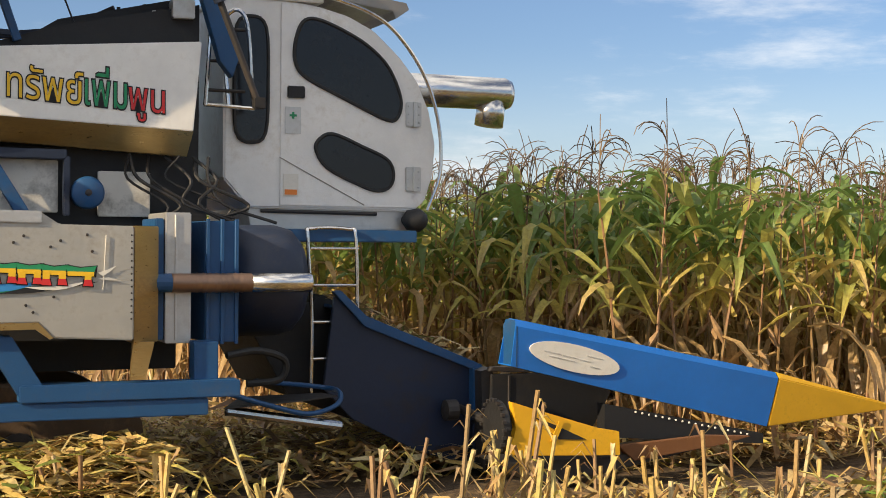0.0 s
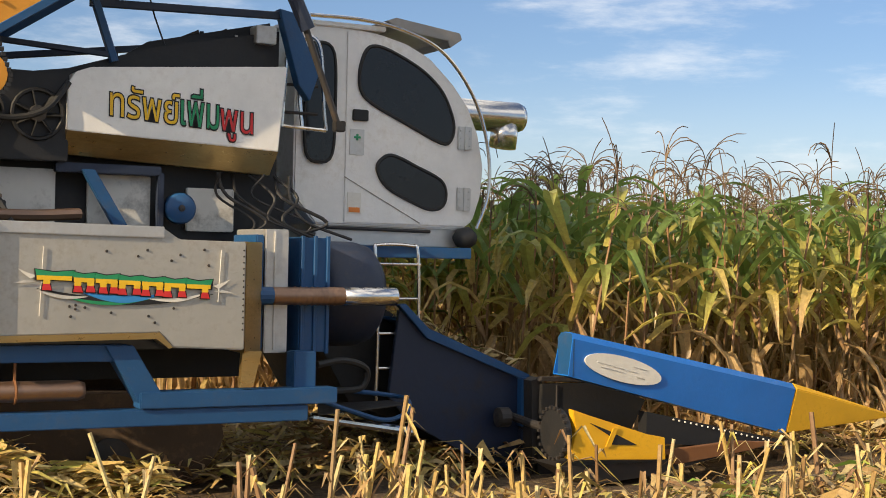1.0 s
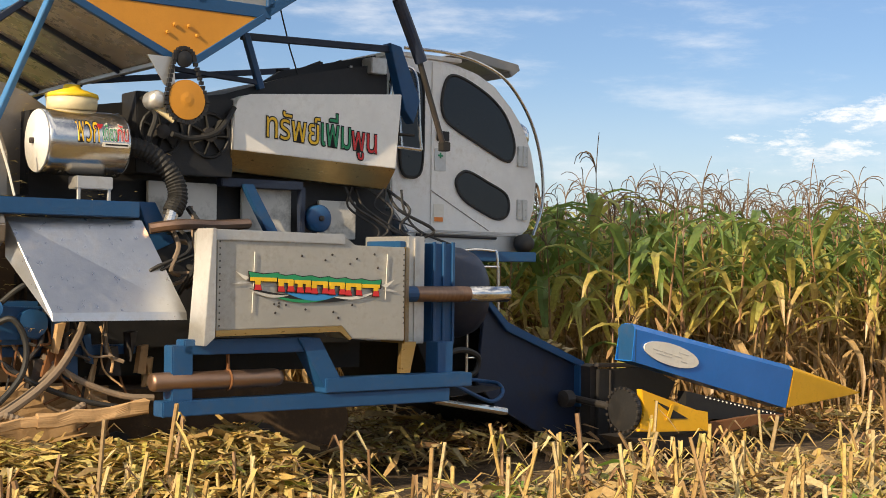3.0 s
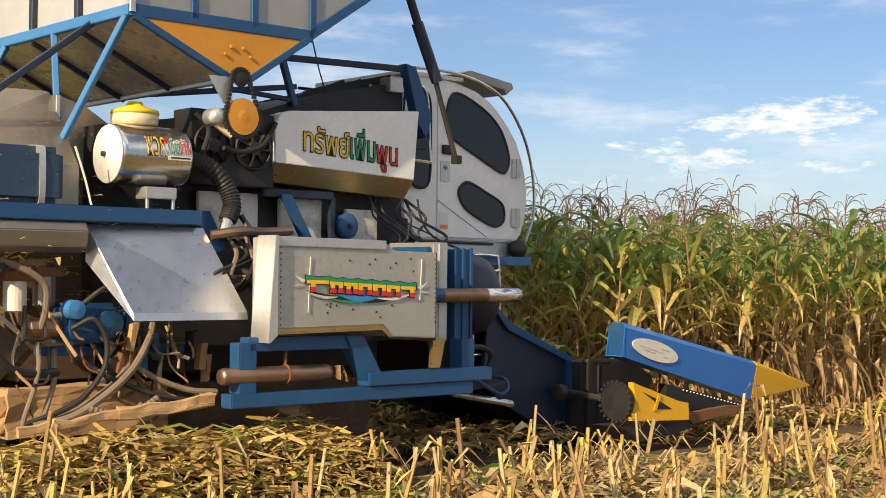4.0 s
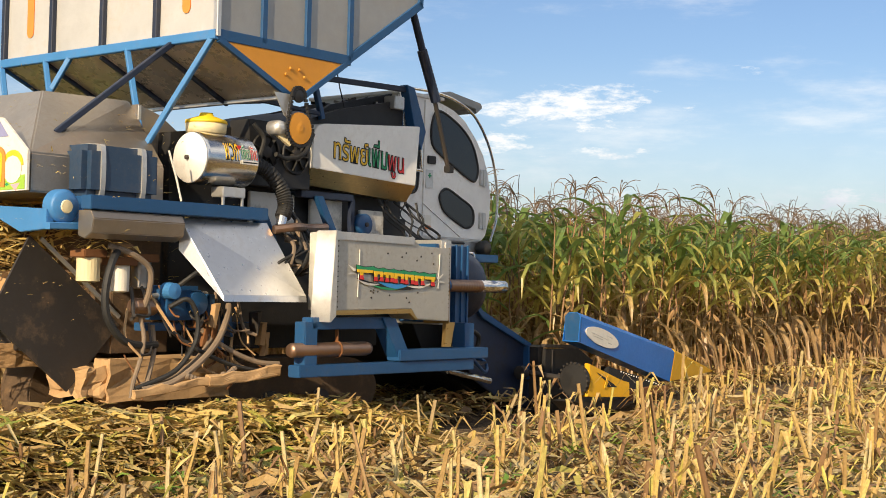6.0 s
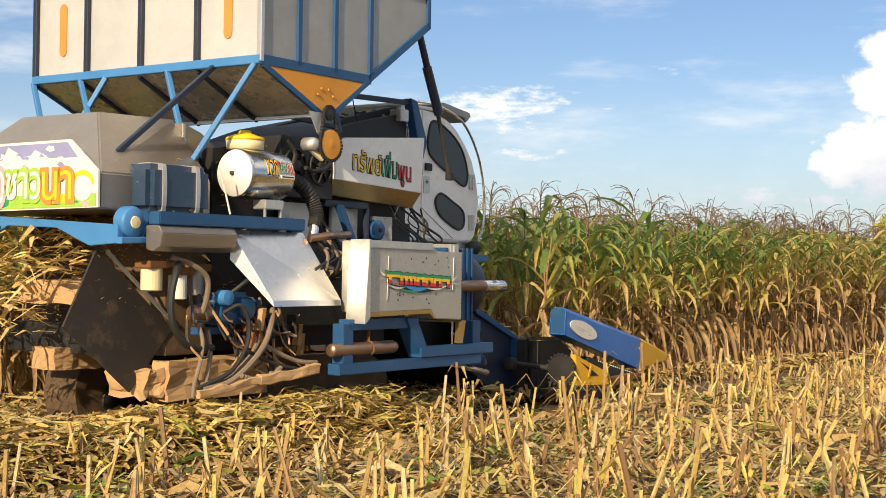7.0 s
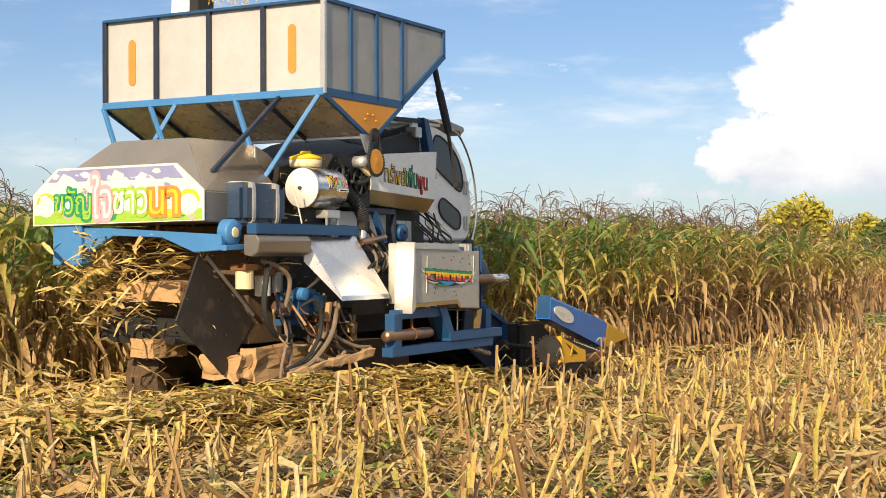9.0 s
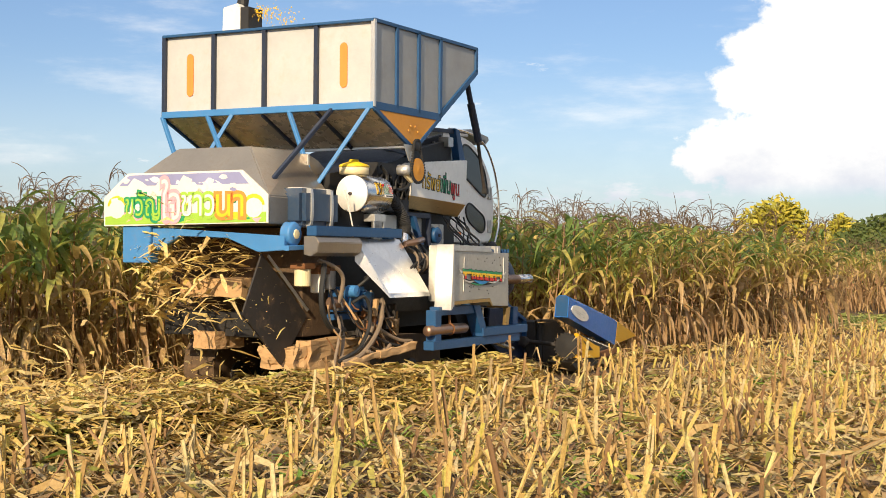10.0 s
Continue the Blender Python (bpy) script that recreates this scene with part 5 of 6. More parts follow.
def sign_art():
    """The printed sign: bands of sky, hills and green, round pale patches at its ends, and the words."""
    x = 4.03

    def patch(name, pts, mat, lift):
        hpart(name, prism(pts, "x", x - lift, x - lift + 0.002), mat, SIGN)
    violet = surface("violet_print", (0.26, 0.27, 0.46), 0.35, 0.0, 0.05)
    pink = surface("pink_print", (0.80, 0.36, 0.42), 0.35, 0.0, 0.05)
    pale = surface("pale_print", (0.62, 0.60, 0.70), 0.35, 0.0, 0.05)
    lime = surface("lime_print", (0.30, 0.50, 0.06), 0.35, 0.0, 0.05)
    patch("sky_band", [(8.78, 2.32), (10.46, 2.32), (10.32, 2.43), (8.90, 2.44)], violet, 0.003)
    for y0, y1, h in ((8.9, 9.5, 0.19), (9.3, 9.75, 0.22), (9.6, 10.05, 0.19), (9.9, 10.45, 0.20)):
        patch("hill_shape", [(y0, 2.2), (y1, 2.2), ((y0 + y1) / 2 + 0.08, 2.2 + h), ((y0 + y1) / 2 - 0.03, 2.2 + h * 0.8)], M_WHITE, 0.005)
    patch("meadow_band", [(8.57, 1.94), (10.64, 1.915), (10.64, 2.0), (9.9, 2.05), (9.2, 2.02), (8.57, 2.04)], lime, 0.004)
    g = random.Random(12)
    for k in range(64):
        y, z, r = g.uniform(8.62, 10.58), g.uniform(1.95, 2.40), g.uniform(0.02, 0.075)
        if abs(y - 9.6) > 0.98 - max(0.0, z - 2.2) * 1.2:
            continue
        n = g.choice((3, 4, 5, 6))
        a0 = g.uniform(0, 6.28)
        o = [(y + r * g.uniform(0.6, 1.5) * math.cos(a0 + i * 2 * math.pi / n), z + 0.6 * r * math.sin(a0 + i * 2 * math.pi / n)) for i in range(n)]
        patch("print_shape", o, g.choice((violet, violet, M_WHITE, pale) if z > 2.2 else (lime, pink, M_GOLD, pale, violet, M_GREEN)), 0.0046 + 0.00001 * k)
    for y in (10.48, 8.72):
        o = [(y + 0.11 * math.cos(k * 0.524), 2.08 + 0.10 * math.sin(k * 0.524)) for k in range(12)]
        patch("round_patch", o, M_WHITE, 0.006)
        o = [(y + 0.13 * math.cos(k * 0.35), 2.11 + 0.11 * math.sin(k * 0.35)) for k in range(10)]
        patch("brim_shape", o, M_GOLD, 0.0045)
    for word, y, w, z, h, m, e in (("ขวัญ", 10.36, 0.46, 1.955, 0.30, lime, M_GREEN), ("ใจ", 9.88, 0.24, 1.96, 0.42, M_WHITE, pink), ("ชาว", 9.62, 0.42, 2.0, 0.22, M_WHITE, lime), ("นา", 9.18, 0.34, 1.99, 0.23, M_GOLD, M_ORANGE)):
        write(SIGN, word, (x - 0.009, y, z), (0, -1, 0), (0, 0, 1), w, h, m, e, grow=0.085)


sign_art()


def on_filter(p, layer):
    r = 0.2085 if layer else 0.2105
    dz = max(-0.2, min(0.2, p.z - 2.275))
    return Vector((p.x, 8.45 - math.sqrt(r * r - dz * dz) - (8.24 - p.y) * 0.2, p.z))


FILTER = [o for o in harvester.children if o.name.startswith("air_filter")][0]
write(FILTER, "พวก", (5.60, 8.24, 2.27), (1, 0, 0), (0, 0, 1), 0.15, 0.13, M_GOLD, M_BLACK, on_filter)
write(FILTER, "เดียว", (5.775, 8.24, 2.285), (1, 0, 0), (0, 0, 1), 0.09, 0.11, M_GREEN, M_WHITE, on_filter)
write(FILTER, "กัน", (5.87, 8.24, 2.285), (1, 0, 0), (0, 0, 1), 0.075, 0.11, M_RED, M_WHITE, on_filter)
hpart("number_bar", boxed(5.775, 5.945, 8.236, 8.242, 2.245, 2.275, bev=0), M_WHITE, FILTER)
hpart("number_mark", boxed(5.785, 5.935, 8.2345, 8.2365, 2.255, 2.265, bev=0), M_BLACK, FILTER)
o = [(5.755 + 0.02 * math.sin(t) ** 3, 2.375 + 0.0013 * (13 * math.cos(t) - 5 * math.cos(2 * t) - 2 * math.cos(3 * t))) for t in [k * 0.4 for k in range(16)]]
hpart("heart_mark", prism(o, "y", 8.255, 8.262), M_RED, FILTER)


def emblem():
    """The lettered emblem on the side box, as plain shapes in its three bands of colour."""
    y = 7.662
    box_ob = [o for o in harvester.children if o.name.startswith("side_box")][0]

    def flat(name, pts, mat, lift):
        hpart(name, prism(pts, "y", y - lift, y - lift + 0.002), mat, box_ob)

    def swoosh(name, x0, x1, z0, z1, dip, thick, mat, lift):
        n = 12
        up = [(x0 + (x1 - x0) * k / n, z0 + (z1 - z0) * k / n - dip * math.sin(math.pi * k / n)) for k in range(n + 1)]
        lo = [(x, z - thick * math.sin(math.pi * k / n) - 0.002) for k, (x, z) in enumerate(up)]
        flat(name, up + lo[::-1], mat, lift)
    swoosh("emblem_sweep", 6.50, 7.50, 1.372, 1.345, 0.045, 0.030, M_BLACK, 0.003)
    swoosh("emblem_sweep", 6.62, 7.16, 1.335, 1.325, 0.030, 0.018, M_GREEN, 0.004)
    swoosh("emblem_dome", 6.74, 7.20, 1.352, 1.342, 0.012, 0.040, M_SKYBLUE, 0.005)
    swoosh("emblem_tail", 7.12, 7.46, 1.318, 1.352, 0.012, 0.020, M_WHITE, 0.006)
    swoosh("emblem_tail", 6.50, 6.78, 1.362, 1.328, 0.010, 0.018, M_STAIN, 0.006)
    for s in (-1, 1):
        c = 6.50 if s < 0 else 7.50
        z = 1.452 if s < 0 else 1.405
        flat("emblem_wing", [(c, z - 0.012), (c + s * 0.05, z + 0.004), (c + s * 0.10, z + 0.026), (c + s * 0.07, z - 0.002), (c + s * 0.03, z - 0.03)], M_WHITE, 0.005)
        flat("emblem_wing_line", [(c, z - 0.045), (c + s * 0.06, z - 0.036), (c + s * 0.13, z - 0.055), (c + s * 0.05, z - 0.052)], M_STAIN, 0.004)
    # letter forms: (start, width, kind of form)
    forms = ((6.50, 0.19, 0), (6.70, 0.11, 1), (6.82, 0.12, 2), (6.95, 0.12, 3), (7.08, 0.12, 1), (7.21, 0.12, 3), (7.34, 0.14, 4))
    for x, w, kind in forms:
        d = -0.048 * (x - 6.5)
        z0, z1, z2, z3 = 1.362 + d, 1.395 + d, 1.432 + d, 1.470 + d
        t = 0.036
        right = x + w
        flat("letter_rim", [(x - 0.008, z2 - 0.018), (right + 0.012, z2 - 0.024), (right + 0.02, z3 + 0.004), (x + w * 0.5, z3 - 0.004), (x - 0.014, z3 + 0.010)], M_BLACK, 0.007)
        flat("letter_crown", [(x, z2 + 0.004), (right, z2), (right + 0.014, z3), (x + w * 0.5, z3 - 0.010), (x - 0.008, z3 + 0.005)], M_GREEN, 0.009)
        legs = {0: (x + 0.035,), 1: (x + 0.004, right - t), 2: (x + w * 0.2, right - t), 3: (x, right - t), 4: (right - t * 1.4,)}[kind]
        flat("letter_band", [(x, z2 - 0.014), (right, z2 - 0.018), (right, z2 + 0.006), (x, z2 + 0.010)], M_GOLD, 0.011)
        for q in legs:
            flat("letter_stem", [(q, z1), (q + t, z1 - 0.001), (q + t + 0.003, z2), (q, z2)], M_GOLD, 0.012)
            flat("letter_foot", [(q - 0.006, z0), (q + t + 0.010, z0 - 0.002), (q + t, z1), (q, z1 + 0.001)], M_RED, 0.0125)
            flat("foot_rim", [(q - 0.012, z0 - 0.006), (q + t + 0.016, z0 - 0.008), (q + t + 0.007, z1 + 0.003), (q - 0.007, z1 + 0.004)], M_BLACK, 0.0065)
    for x0 in (6.52, 7.53):
        hpart("scratch", bar((x0, y - 0.001, 1.30 if x0 > 7 else 1.22), (x0 + 0.015, y - 0.001, 1.60), 0.006, 0.004), M_WHITE, box_ob)
    rng = random.Random(3)
    for _ in range(16):
        hpart("bolt_head", turned([(-0.005, 0.006), (0.0, 0.009)], 6, "y", (rng.uniform(6.4, 7.62), 7.668, rng.choice((rng.uniform(1.5, 1.6), rng.uniform(1.18, 1.28))))), M_DARK, box_ob)


emblem()


# ---- header details
HEADER = [o for o in harvester.children if o.name.startswith("header")][0]


def header_details():
    c = Vector((10.585, 7.955, 0.832))
    r, u = Vector((0.973, 0.052, -0.225)), Vector((0.225, 0, 0.973))
    for a, b, m, lift, nm in ((0.345, 0.088, M_WHITE, 0.0, "oval_decal"),):
        bm = bmesh.new()
        top = [bm.verts.new(c + r * (a * math.cos(k * math.pi / 16)) + u * (b * math.sin(k * math.pi / 16)) + Vector((0, -0.002, 0))) for k in range(32)]
        bot = [bm.verts.new(v.co + Vector((0, 0.012, 0))) for v in top]
        bm.faces.new(top)
        for k in range(32):
            bm.faces.new((top[k], top[(k + 1) % 32], bot[(k + 1) % 32], bot[k]))
        bmesh.ops.recalc_face_normals(bm, faces=bm.faces)
        decal = hpart(nm, bm, m, HEADER, "scuffed white oval decal")
    for dx, dz, L in ((-0.24, 0.004, 0.12), (-0.10, 0.002, 0.10), (0.02, 0.0, 0.10), (0.08, 0.035, 0.12), (-0.2, -0.022, 0.2), (0.12, -0.03, 0.08)):
        p = c + r * dx + u * dz + Vector((0, -0.0035, 0))
        hpart("print_bar", bar(p, p + r * L, 0.003, 0.007), M_STAIN, decal)
    for k in range(18):
        x = 10.98 + k * 0.052
        hpart("chain_stud", turned([(-0.008, 0.006), (0.0, 0.008)], 6, "y", (x + 0.1, 8.035, 0.475 - 0.21 * (x - 10.9))), M_WHITE, HEADER)
    hpart("guide_hole", prism([(10.17, 0.50), (10.33, 0.44), (10.56, 0.335), (10.36, 0.345), (10.33, 0.41)], "y", 7.749, 7.754), M_BLACK, HEADER)
    hpart("guide_web", prism([(10.30, 0.335), (10.34, 0.335), (10.40, 0.46), (10.36, 0.46)], "y", 7.741, 7.748), M_YELLOW, HEADER)
    n = 22
    for k in range(n):
        a = k * 2 * math.pi / n
        y, z = 7.90 + 0.172 * math.cos(a), 0.42 + 0.172 * math.sin(a)
        hpart("disc_tooth", boxed(9.965, 9.99, y - 0.01, y + 0.01, z - 0.01, z + 0.01, bev=0), M_DARK, HEADER)
    hpart("drive_shaft", tube([(10.05, 8.60, 0.46), (10.03, 7.95, 0.42)], 0.03, 10), M_DARK, HEADER)
    hpart("shaft_joint", turned([(-0.05, 0.03), (-0.04, 0.07), (0.04, 0.07), (0.05, 0.03)], 14, "x", (9.95, 8.52, 0.46)), M_DARK, HEADER)
    me = litter_mesh("table_straw", 420, 9, lambda g: ((lambda x: (x, g.uniform(8.68, 10.6), 1.18 - (x - 9.2) * 0.45))(g.uniform(9.2, 10.2))), (0.08, 0.3), M_LITTER, 0.06)
    for v in me.vertices:
        v.co = v.co - BASE
    ob = new("table_straw", me)
    ob.parent = HEADER
    hpart("back_edge", prism([(10.18, 0.72), (10.2, 0.75), (10.85, 0.73), (10.85, 0.69)], "y", 8.40, 8.47, 0.004), M_DARK, HEADER)
    hpart("foot_loop", tube(curve([(8.25, 7.85, 0.70), (8.55, 8.0, 0.60), (8.85, 8.15, 0.52), (9.08, 8.3, 0.55), (9.13, 8.4, 0.62), (9.05, 8.55, 0.64), (8.6, 8.45, 0.70)], 6), 0.016), M_BLUE, label="bent blue foot step loop")
    hpart("foot_plate", prism([(8.25, 7.86), (8.85, 8.14), (9.08, 8.30), (9.05, 8.52), (8.5, 8.45)], "z", 0.60, 0.606), M_DARK)
    hpart("lift_ram", tube([(8.35, 8.2, 0.55), (9.1, 8.28, 0.42)], 0.03, 10), M_CHROME, label="bright hydraulic lift ram")
    hpart("hydraulic_hose", tube(curve([(8.30, 8.0, 0.90), (8.5, 8.05, 0.92), (8.68, 8.1, 0.86), (8.66, 8.12, 0.74), (8.45, 8.1, 0.72)], 6), 0.022), M_RUBBER)


header_details()


# ---- engine side: fans, braces, bars above the cover, ram
def engine_details():
    rad = hpart("radiator", boxed(6.14, 6.86, 8.56, 8.80, 2.12, 2.66), M_BLACK, label="black twin-fan radiator")
    for x in (6.32, 6.67):
        ring = [(x + 0.15 * math.cos(k * math.pi / 10), 8.55, 2.40 + 0.15 * math.sin(k * math.pi / 10)) for k in range(20)]
        hpart("fan_ring", tube(ring, 0.014, 6, closed=True), M_BLACK, rad)
        hpart("fan_hub", turned([(8.52, 0.0), (8.525, 0.05), (8.56, 0.055)], 14, "y", (x, 0, 2.40)), M_DARK, rad)
        for k in range(7):
            a = k * 0.9
            hpart("fan_blade", bar((x + 0.04 * math.cos(a), 8.545, 2.4 + 0.04 * math.sin(a)), (x + 0.14 * math.cos(a), 8.55, 2.4 + 0.14 * math.sin(a)), 0.008, 0.045, up=(0, 1, 0.6)), M_RUBBER, rad)
    for pts in (((6.16, 8.53, 2.62), (6.25, 8.5, 2.5), (6.2, 8.5, 2.3), (6.3, 8.5, 2.17)), ((6.85, 8.53, 2.6), (6.7, 8.48, 2.42), (6.5, 8.48, 2.36), (6.35, 8.46, 2.38))):
        hpart("coolant_hose", tube(curve(pts), 0.020), M_RUBBER, rad)
    for x0, x1, z0, z1 in ((6.30, 6.82, 1.74, 2.08), (7.02, 7.42, 1.74, 2.06), (7.66, 7.98, 1.72, 2.0)):
        hpart("engine_panel", boxed(x0, x1, 8.70, 8.74, z0, z1), M_STAIN, label="stained pale steel engine panel")
    hpart("bracket_beam", boxed(6.80, 7.46, 8.60, 8.68, 2.06, 2.12), M_NAVY)
    hpart("bracket_leg", prism([(6.95, 2.08), (7.03, 2.08), (7.24, 1.74), (7.15, 1.74)], "y", 8.56, 8.62, 0.004), M_BLUE)
    hpart("bracket_leg", prism([(6.10, 1.92), (6.22, 1.92), (6.36, 1.66), (6.22, 1.60)], "y", 8.42, 8.5, 0.004), M_BLUE)
    hpart("bracket_post", boxed(7.44, 7.48, 8.6, 8.66, 1.72, 2.08), M_NAVY)
    rng = random.Random(17)
    for k in range(8):
        x = rng.uniform(7.75, 8.35)
        pts = [(x, 8.6 + rng.uniform(-0.1, 0.1), 2.1), (x + rng.uniform(-0.1, 0.15), 8.55, 1.95), (x + rng.uniform(0, 0.3), 8.5, 1.80), (x + rng.uniform(0.1, 0.5), 8.5, 1.70 + rng.uniform(-0.02, 0.03))]
        hpart("cable", tube(curve(pts, 5), rng.uniform(0.006, 0.013), 6), M_BLACK)
    for k in range(10):
        x = rng.uniform(6.2, 6.6)
        pts = [(x, 8.3, 1.75 + rng.uniform(-0.1, 0.15)), (x + rng.uniform(-0.1, 0.1), 8.1, 1.62), (x + rng.uniform(-0.25, 0.05), 8.05, 1.48), (x - rng.uniform(0.0, 0.25), 8.2, 1.40 + rng.uniform(-0.1, 0.1))]
        hpart("cable", tube(curve(pts, 5), rng.uniform(0.010, 0.022), 6), rng.choice((M_RUBBER, M_HOSE)))
    hpart("copper_pipe", tube(curve([(6.05, 8.15, 1.74), (6.25, 8.1, 1.77), (6.6, 8.3, 1.78), (6.9, 8.4, 1.80)]), 0.035), M_PIPE, label="bronzed exhaust elbow")
    for x0, x1, y in ((7.30, 8.28, 8.9), (7.5, 8.4, 9.9)):
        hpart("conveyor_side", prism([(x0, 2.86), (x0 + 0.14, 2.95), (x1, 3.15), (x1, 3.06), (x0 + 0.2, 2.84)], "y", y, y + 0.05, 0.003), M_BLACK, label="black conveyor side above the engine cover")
    hpart("top_bar", bar((7.02, 8.75, 3.14), (8.32, 8.75, 3.18), 0.04, 0.05), M_NAVY, label="dark blue roof bar")
    hpart("top_bar", bar((7.05, 8.75, 3.16), (7.18, 8.75, 2.78), 0.05, 0.05, up=(0, 1, 0)), M_BLUE)
    hpart("top_bar", bar((6.45, 8.75, 2.86), (7.20, 8.75, 2.82), 0.035, 0.035), M_NAVY)
    hpart("top_bar", bar((6.6, 10.4, 2.95), (8.4, 10.4, 3.2), 0.04, 0.05), M_NAVY)
    hpart("roof_bracket", prism([(8.27, 3.22), (8.38, 3.20), (8.56, 2.80), (8.50, 2.62), (8.42, 2.72)], "y", 8.70, 8.80, 0.004), M_BLUE, label="blue roof bracket")
    hpart("mesh_lamp", boxed(8.12, 8.26, 8.72, 8.86, 2.98, 3.10), M_STEEL)
    ram = hpart("hopper_ram", tube([(7.96, 8.42, 3.92), (8.27, 8.42, 3.22)], 0.035, 12), M_NAVY, label="slender dark hopper prop ram")
    hpart("ram_sleeve", tube([(8.14, 8.42, 3.50), (8.36, 8.42, 3.05)], 0.048, 12), M_NAVY, ram)
    hpart("ram_rod", tube([(8.32, 8.42, 3.12), (8.60, 8.45, 2.44)], 0.022, 10), M_DARK, ram)
    hpart("ram_foot", boxed(8.57, 8.64, 8.41, 8.48, 2.40, 2.47), M_BLACK, ram)
    hpart("antenna_cable", tube([(7.36, 8.8, 3.4), (7.45, 8.8, 3.1), (7.52, 8.8, 2.92)], 0.006, 5), M_BLACK)
    ladder = hpart("rear_ladder", tube([(8.40, 8.86, 3.02), (8.36, 8.86, 2.45)], 0.014), M_CHROME, label="short steel side ladder behind the cab")
    for z in (2.95, 2.74, 2.55):
        hpart("rung", tube([(8.38, 8.86, z), (8.62, 8.86, z)], 0.011), M_DARK, ladder)
    for k in range(26):
        x = rng.uniform(7.3, 8.25)
        z = 2.84 + (x - 7.3) * 0.2 + rng.uniform(-0.05, 0.06)
        hpart("clutter_bar", bar((x, 8.84 + rng.uniform(0, 0.3), z), (x + rng.uniform(-0.25, 0.25), 8.9 + rng.uniform(0, 0.5), z + rng.uniform(-0.1, 0.12)), 0.02, 0.025), rng.choice((M_DARK, M_GREY, M_NAVY, M_BLACK)))


engine_details()


# ---- rear hydraulics and hoses
def hydraulics():
    for x, z0, z1, m, r in ((4.50, 1.29, 1.52, M_CREAM, 0.085), (4.78, 1.22, 1.47, M_WHITE, 0.075), (4.98, 1.25, 1.5, M_GREY, 0.075)):
        f = hpart("oil_filter", turned([(z0, r * 0.6), (z0 + 0.01, r), (z1 - 0.05, r), (z1 - 0.04, r * 0.95)], 22, "z", (x, 8.45, 0)), m, label="spin-on oil filter canister")
        hpart("filter_head", boxed(x - 0.1, x + 0.1, 8.36, 8.54, z1 - 0.05, z1 + 0.01), M_RUST, f)
    pump = hpart("hydraulic_pump", boxed(5.02, 5.40, 8.22, 8.5, 1.02, 1.28, bev=0.03), M_BLUE, label="blue hydraulic pump and valve block")
    hpart("pump_head", turned([(8.14, 0.0), (8.15, 0.06), (8.25, 0.065)], 18, "y", (5.06, 0, 1.24)), M_LBLUE, pump)
    hpart("pump_head", turned([(8.17, 0.0), (8.18, 0.09), (8.25, 0.10)], 18, "y", (5.32, 0, 1.15)), M_BLUE, pump)
    hpart("valve_body", turned([(4.78, 0.05), (4.80, 0.065), (4.98, 0.065), (5.02, 0.04)], 16, "x", (0, 8.3, 1.12)), M_PIPE, pump)
    hpart("valve_stem", tube([(4.95, 8.3, 1.20), (5.5, 8.3, 1.22)], 0.02, 8), M_STEEL, pump)
    hpart("pump_frame", boxed(4.9, 6.05, 8.32, 8.42, 0.94, 1.0), M_BLUE)
    hpart("pump_frame", boxed(5.44, 5.50, 8.2, 8.42, 0.98, 1.22), M_BLUE)
    hoses = (
        (0.034, M_RUBBER, ((4.66, 8.30, 1.54), (4.54, 8.22, 1.45), (4.47, 8.2, 1.25), (4.49, 8.2, 1.05), (4.62, 8.2, 0.89), (4.80, 8.22, 0.84), (4.98, 8.25, 0.84))),
        (0.026, M_HOSE, ((4.56, 8.30, 1.56), (4.72, 8.22, 1.50), (4.86, 8.2, 1.40), (4.88, 8.22, 1.25), (4.86, 8.25, 1.12))),
        (0.022, M_RUBBER, ((5.05, 8.2, 1.12), (5.16, 8.12, 1.18), (5.24, 8.1, 1.05), (5.23, 8.1, 0.87), (5.12, 8.1, 0.72), (4.99, 8.1, 0.63), (4.72, 8.15, 0.53))),
        (0.030, M_HOSE, ((5.64, 8.2, 1.14), (5.58, 8.15, 1.04), (5.44, 8.1, 0.86), (5.24, 8.08, 0.70), (5.0, 8.08, 0.57), (4.76, 8.12, 0.52))),
        (0.026, M_HOSE, ((5.60, 8.25, 1.10), (5.48, 8.2, 0.90), (5.3, 8.15, 0.74), (5.05, 8.15, 0.6), (4.8, 8.2, 0.55))),
        (0.020, M_HOSE, ((4.86, 8.3, 1.06), (4.84, 8.22, 0.9), (4.80, 8.2, 0.75), (4.74, 8.2, 0.58), (4.72, 8.2, 0.46))),
        (0.022, M_HOSE, ((4.98, 8.3, 0.98), (4.96, 8.25, 0.8), (4.9, 8.22, 0.64), (4.84, 8.2, 0.5))),
        (0.020, M_RUBBER, ((5.12, 8.2, 1.27), (5.2, 8.12, 1.36), (5.3, 8.14, 1.40), (5.38, 8.25, 1.37))),
        (0.024, M_HOSE, ((5.4, 8.25, 0.95), (5.6, 8.15, 0.8), (5.85, 8.1, 0.7), (6.05, 8.05, 0.68))),
        (0.020, M_RUBBER, ((5.1, 8.25, 0.95), (5.3, 8.15, 0.8), (5.6, 8.1, 0.68), (5.9, 8.05, 0.62))),
    )
    for r, m, pts in hoses:
        hpart("hydraulic_hose", tube(curve(pts, 7), r * 0.85, 8), m, label="mud-splashed hydraulic hose")
